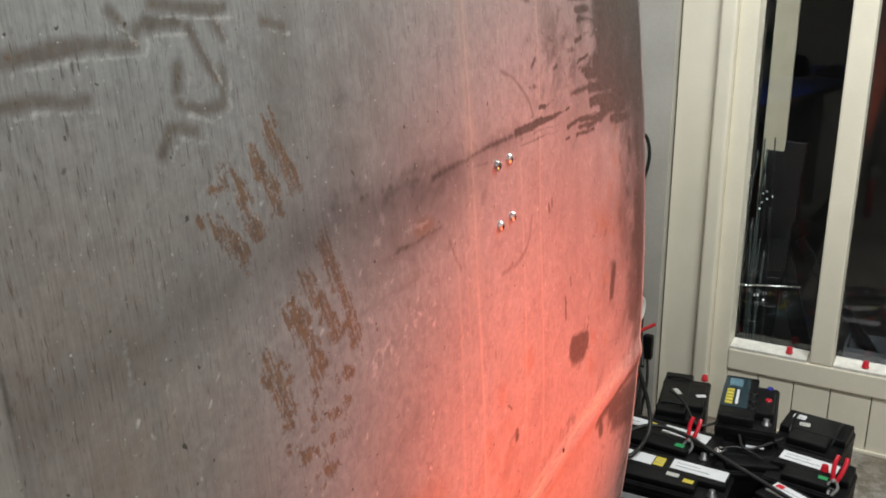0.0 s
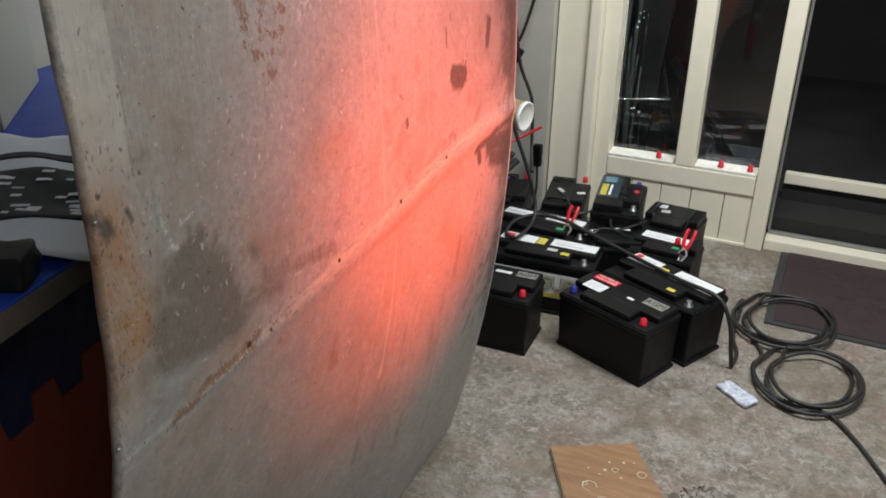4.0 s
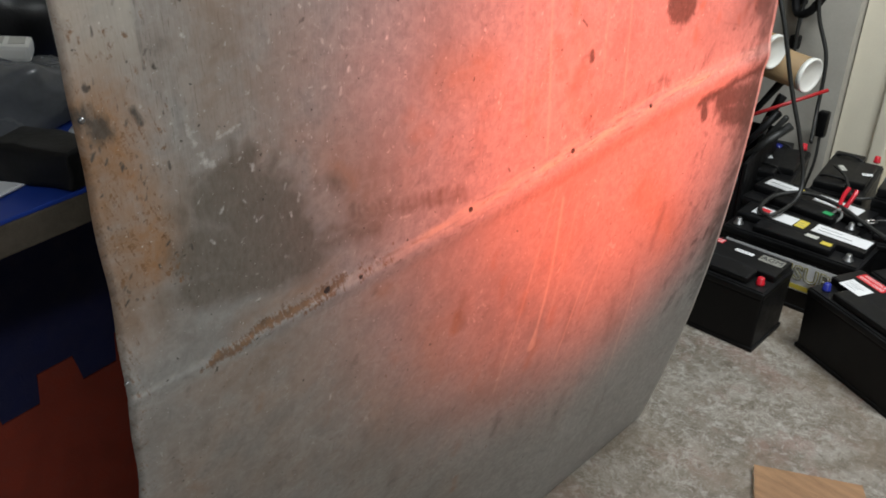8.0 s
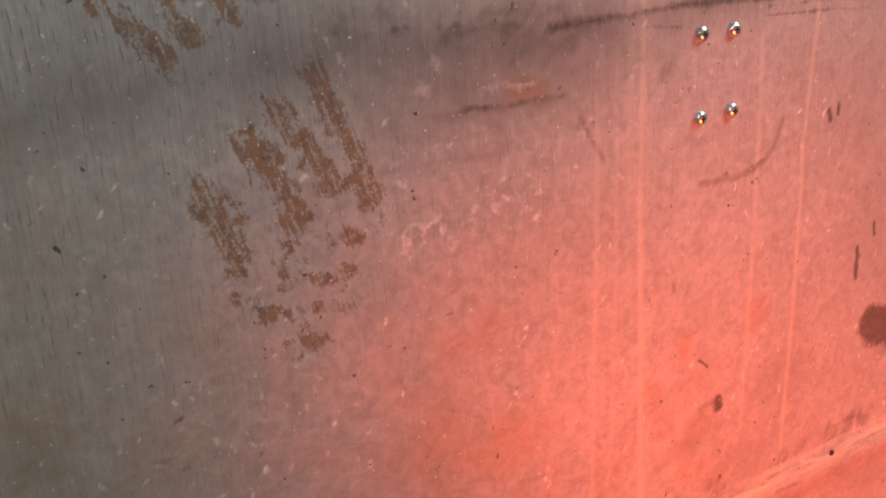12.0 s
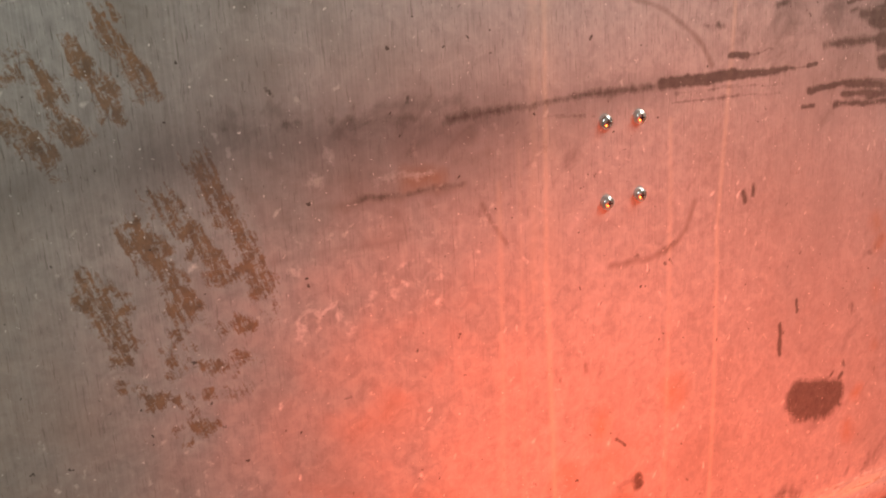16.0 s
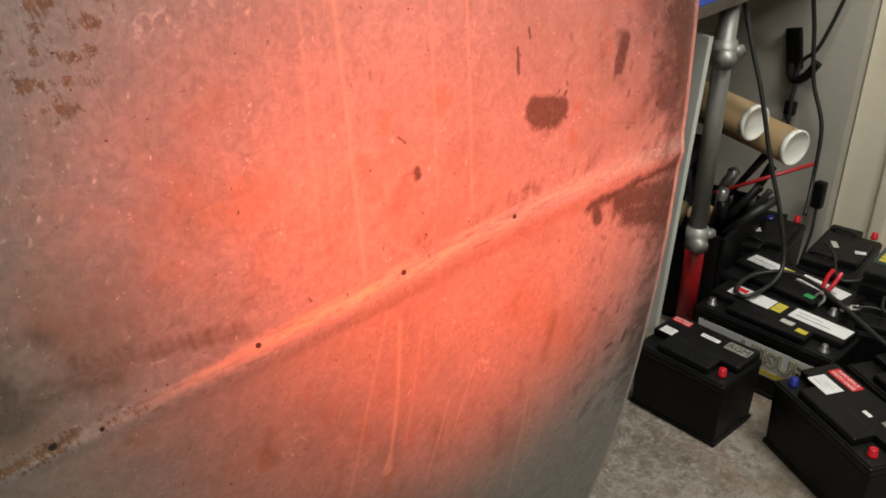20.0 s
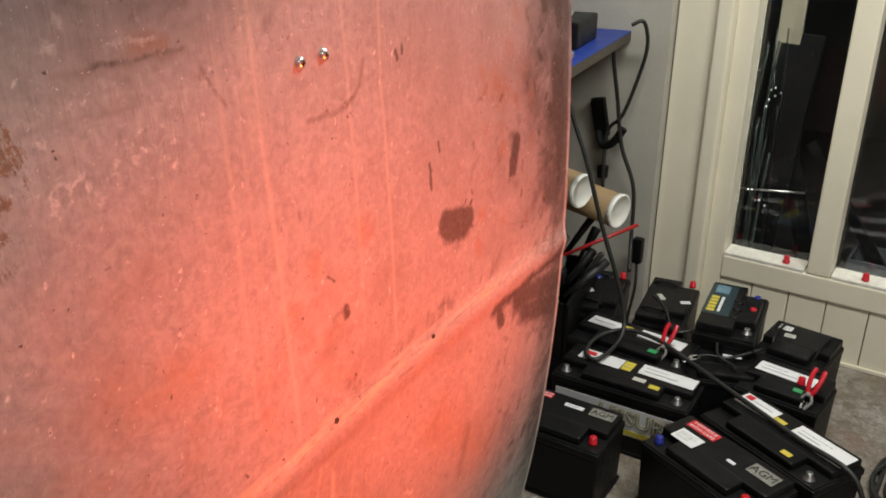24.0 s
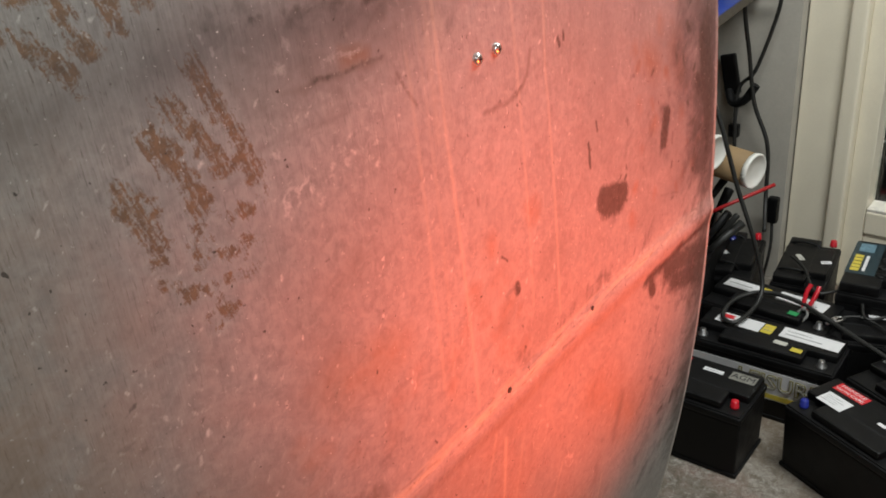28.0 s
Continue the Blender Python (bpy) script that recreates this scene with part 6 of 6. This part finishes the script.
def bench_clutter():
    """What lies on the bench behind the sheet's rusty edge."""
    g = thing("storage_carton", Matrix.Translation((-1.02, 0.80, 0.978)) @ pose(0, 0, 0, 0, 0, 40), "cream carton under a green plastic lid on the bench", "carton")
    part("carton", box((0.06, 0.30, 0.17), (0, 0, 0.085), 0.004), CREAM_BOX, g, "cream card side")
    part("lid", box((0.08, 0.32, 0.10), (0, 0, 0.222), 0.008), GREEN_BOX, g, "green plastic lid")
    # folded cloth with a dark print
    f = thing("printed_cloth", pose(0, 0, 0), "pale folded cloth with dark printed pattern", "cloth")
    corner, e1, e2 = (-0.556, 0.393, 0.978), (0.90, 0.436, 0), (-0.81, 0.586, 0)
    part("cloth", drape(corner, e1, e2, 0.0, 0.20, 0.0, 0.44, 0.001, 0.016), CLOTH_PALE, f, "pale cloth", True)
    part("print", drape(corner, e1, e2, 0.0, 0.20, 0.10, 0.27, 0.003, 0.016), CLOTH_DARK, f, "dark printed area", True)
    part("stripe", drape(corner, e1, e2, 0.0, 0.20, 0.315, 0.335, 0.003, 0.016), CLOTH_DARK, f, "dark stripe", True)
    rng = random.Random(2)
    for k in range(46):
        a, b = rng.uniform(0.01, 0.19), rng.uniform(0.108, 0.262)
        p = Vector(corner) + a * Vector(e1) + b * Vector(e2)
        p.z += 0.0056 + 0.016 * (0.5 + 0.5 * noise.noise((a * 16, b * 16, 1.3)))
        part("print_bar", box((rng.uniform(0.008, 0.022), rng.uniform(0.004, 0.009), 0.0008), p, 0.0003, (0, 0, 26 + rng.uniform(-12, 12))), CLOTH_PALE, f)
    # a clear bag of small parts, a white gadget in it
    t = thing("clear_bag", pose(-0.675, 0.395, 0.978, 0, 0, 20), "clear plastic bag of small dark parts on the bench", "bag")
    bm = bmesh.new()
    bmesh.ops.create_icosphere(bm, subdivisions=4, radius=0.09)
    for v in bm.verts:
        v.co = Vector((v.co.x * 0.75, v.co.y * 1.05, max(v.co.z, -0.03) * 0.55)) * (1 + 0.22 * noise.noise(v.co * 18) + 0.07 * noise.noise(v.co * 60))
        v.co.z = max(0.001, v.co.z + 0.0165)
    part("film", bm, CLEAR_PLASTIC, t, "crinkled clear film", True)
    s = thing("small_meter", pose(-0.690, 0.412, 1.040, 8, 6, 62), "small white gadget with grey windows on the clear bag", "gadget")
    part("body", box((0.046, 0.028, 0.018), (0, 0, 0.009), 0.005), CAP_WHITE, s)
    for k in (-1, 1):
        part("window", box((0.015, 0.017, 0.001), (k * 0.010, 0, 0.0182)), LABEL_GREY, s)
    d = thing("black_block", pose(-0.515, 0.372, 0.978, 0, 0, 30), "rough black metal block with worn corners on the bench", "block")
    bm = box((0.085, 0.050, 0.036), (0, 0, 0.018), 0.007, segments=3)
    bmesh.ops.subdivide_edges(bm, edges=bm.edges[:], cuts=3, use_grid_fill=True)
    for v in bm.verts:
        v.co += Vector((1, 1, 0.6 if v.co.z > 0.01 else 0)) * 0.0035 * noise.noise(v.co * 70)
    part("block", bm, BLACK_PLASTIC, d, "", True)
    for k, (x, y, turn, sx, sy) in enumerate(((-0.548, 0.268, 28, 0.14, 0.20), (-0.725, 0.335, -15, 0.15, 0.11))):
        p = thing("paper_sheet", pose(x, y, 0.978, 0, 0, turn), "white printed paper sheet on the blue bench", "paper", "loose papers")
        part("sheet", drape((-sx / 2, -sy / 2, 0), (1, 0, 0), (0, 1, 0), 0, sx, 0, sy, 0.0004, 0.004), PAPER if k == 0 else CREAM_BOX, p, "", True)
        for j in range(6 if k == 0 else 0):
            part("print_bar", box((0.10 - 0.015 * (j % 3), 0.0022, 0.0004), (0, -0.075 + 0.028 * j, 0.0074), 0), LABEL_GREY, p)
    n = thing("dark_bag", pose(-0.86, 0.42, 0.978), "rumpled black plastic bag at the back of the bench", "bag")
    bm = bmesh.new()
    bmesh.ops.create_icosphere(bm, subdivisions=4, radius=0.10)
    for v in bm.verts:
        v.co = Vector((v.co.x * 0.8, v.co.y * 1.0, max(v.co.z, -0.05) * 0.85)) * (1 + 0.25 * noise.noise(v.co * 14))
        v.co.z += 0.0425
        v.co.z = max(0.001, v.co.z)
    part("bag", bm, BLACK_LID, n, "", True)


bench_clutter()


def beyond_the_glass():
    """Dim things in the unlit room, seen through the panes."""
    for k, (x, y, turn, wide, tall) in enumerate(((-0.33, 3.30, -18, 0.06, 0.95), (-0.535, 3.235, 3, 0.13, 0.86), (-0.05, 3.34, -38, 0.035, 0.62))):
        p = thing("leaning_plank", pose(x, y, 0.11, -6, turn, 0), "dark plank leaning in the unlit room", "plank")
        part("plank", box((wide, 0.02, tall), (0, 0, tall / 2), 0.003), BLACK_PLASTIC, p)
    p = thing("pale_board", pose(-0.535, 3.32, 0.11), "pale beige board standing in the unlit room", "board")
    part("board", box((0.075, 0.018, 1.95), (0, 0, 0.975), 0.003), PALE_BOARD, p)
    b = thing("strip_bundle", pose(-0.535, 3.17, 0.11), "bundle of clear plastic strips and bright fittings behind the pane", "plastic strips")
    rng = random.Random(21)
    for k in range(16):
        x, top = rng.uniform(-0.07, 0.05), rng.uniform(0.35, 0.95)
        part("strip", tube([(x, rng.uniform(-0.02, 0.02), 0.0), (x * 0.9, rng.uniform(-0.02, 0.02), top * 0.5), (x * 0.5 + rng.uniform(-0.015, 0.015), rng.uniform(-0.01, 0.01), top)], rng.uniform(0.002, 0.006), 6, 4), WRAP if k % 3 else BLACK_LID, b, "", True)
    for k in range(14):
        part("stud", lathe([(0.003, 0), (0.0035, 0.003), (0.001, 0.005)], 8, pose(rng.uniform(-0.05, 0.05), -0.025, rng.choice([0.33, 0.35, 0.66, 0.70, 0.74]) + rng.uniform(-0.02, 0.02), 90, 0, 0)), CHROME, b, "bright stud")
    part("cross_bar", rod((-0.06, -0.02, 0.36), (0.16, -0.02, 0.385), 0.004, sides=8), CHROME, b, "bright metal rod", True)
    c = thing("clear_crate", pose(-0.12, 3.30, 0.11), "clear plastic crate with dark parts in the unlit room", "crate")
    part("crate", join(box((0.20, 0.008, 0.17), (0, -0.08, 0.085), 0.002), box((0.20, 0.008, 0.17), (0, 0.08, 0.085), 0.002), box((0.008, 0.16, 0.17), (-0.1, 0, 0.085), 0.002), box((0.008, 0.16, 0.17), (0.1, 0, 0.085), 0.002), box((0.20, 0.16, 0.01), (0, 0, 0.005), 0.002)), CLEAR_PLASTIC, c)


PALE_BOARD = plain("beige_board", (0.30, 0.27, 0.20), 0.7, vary=0.12, scale=9)
WRAP = plain("clear_wrap", (0.03, 0.038, 0.036), 0.15, vary=0.4, scale=40, bump=0.3)
beyond_the_glass()
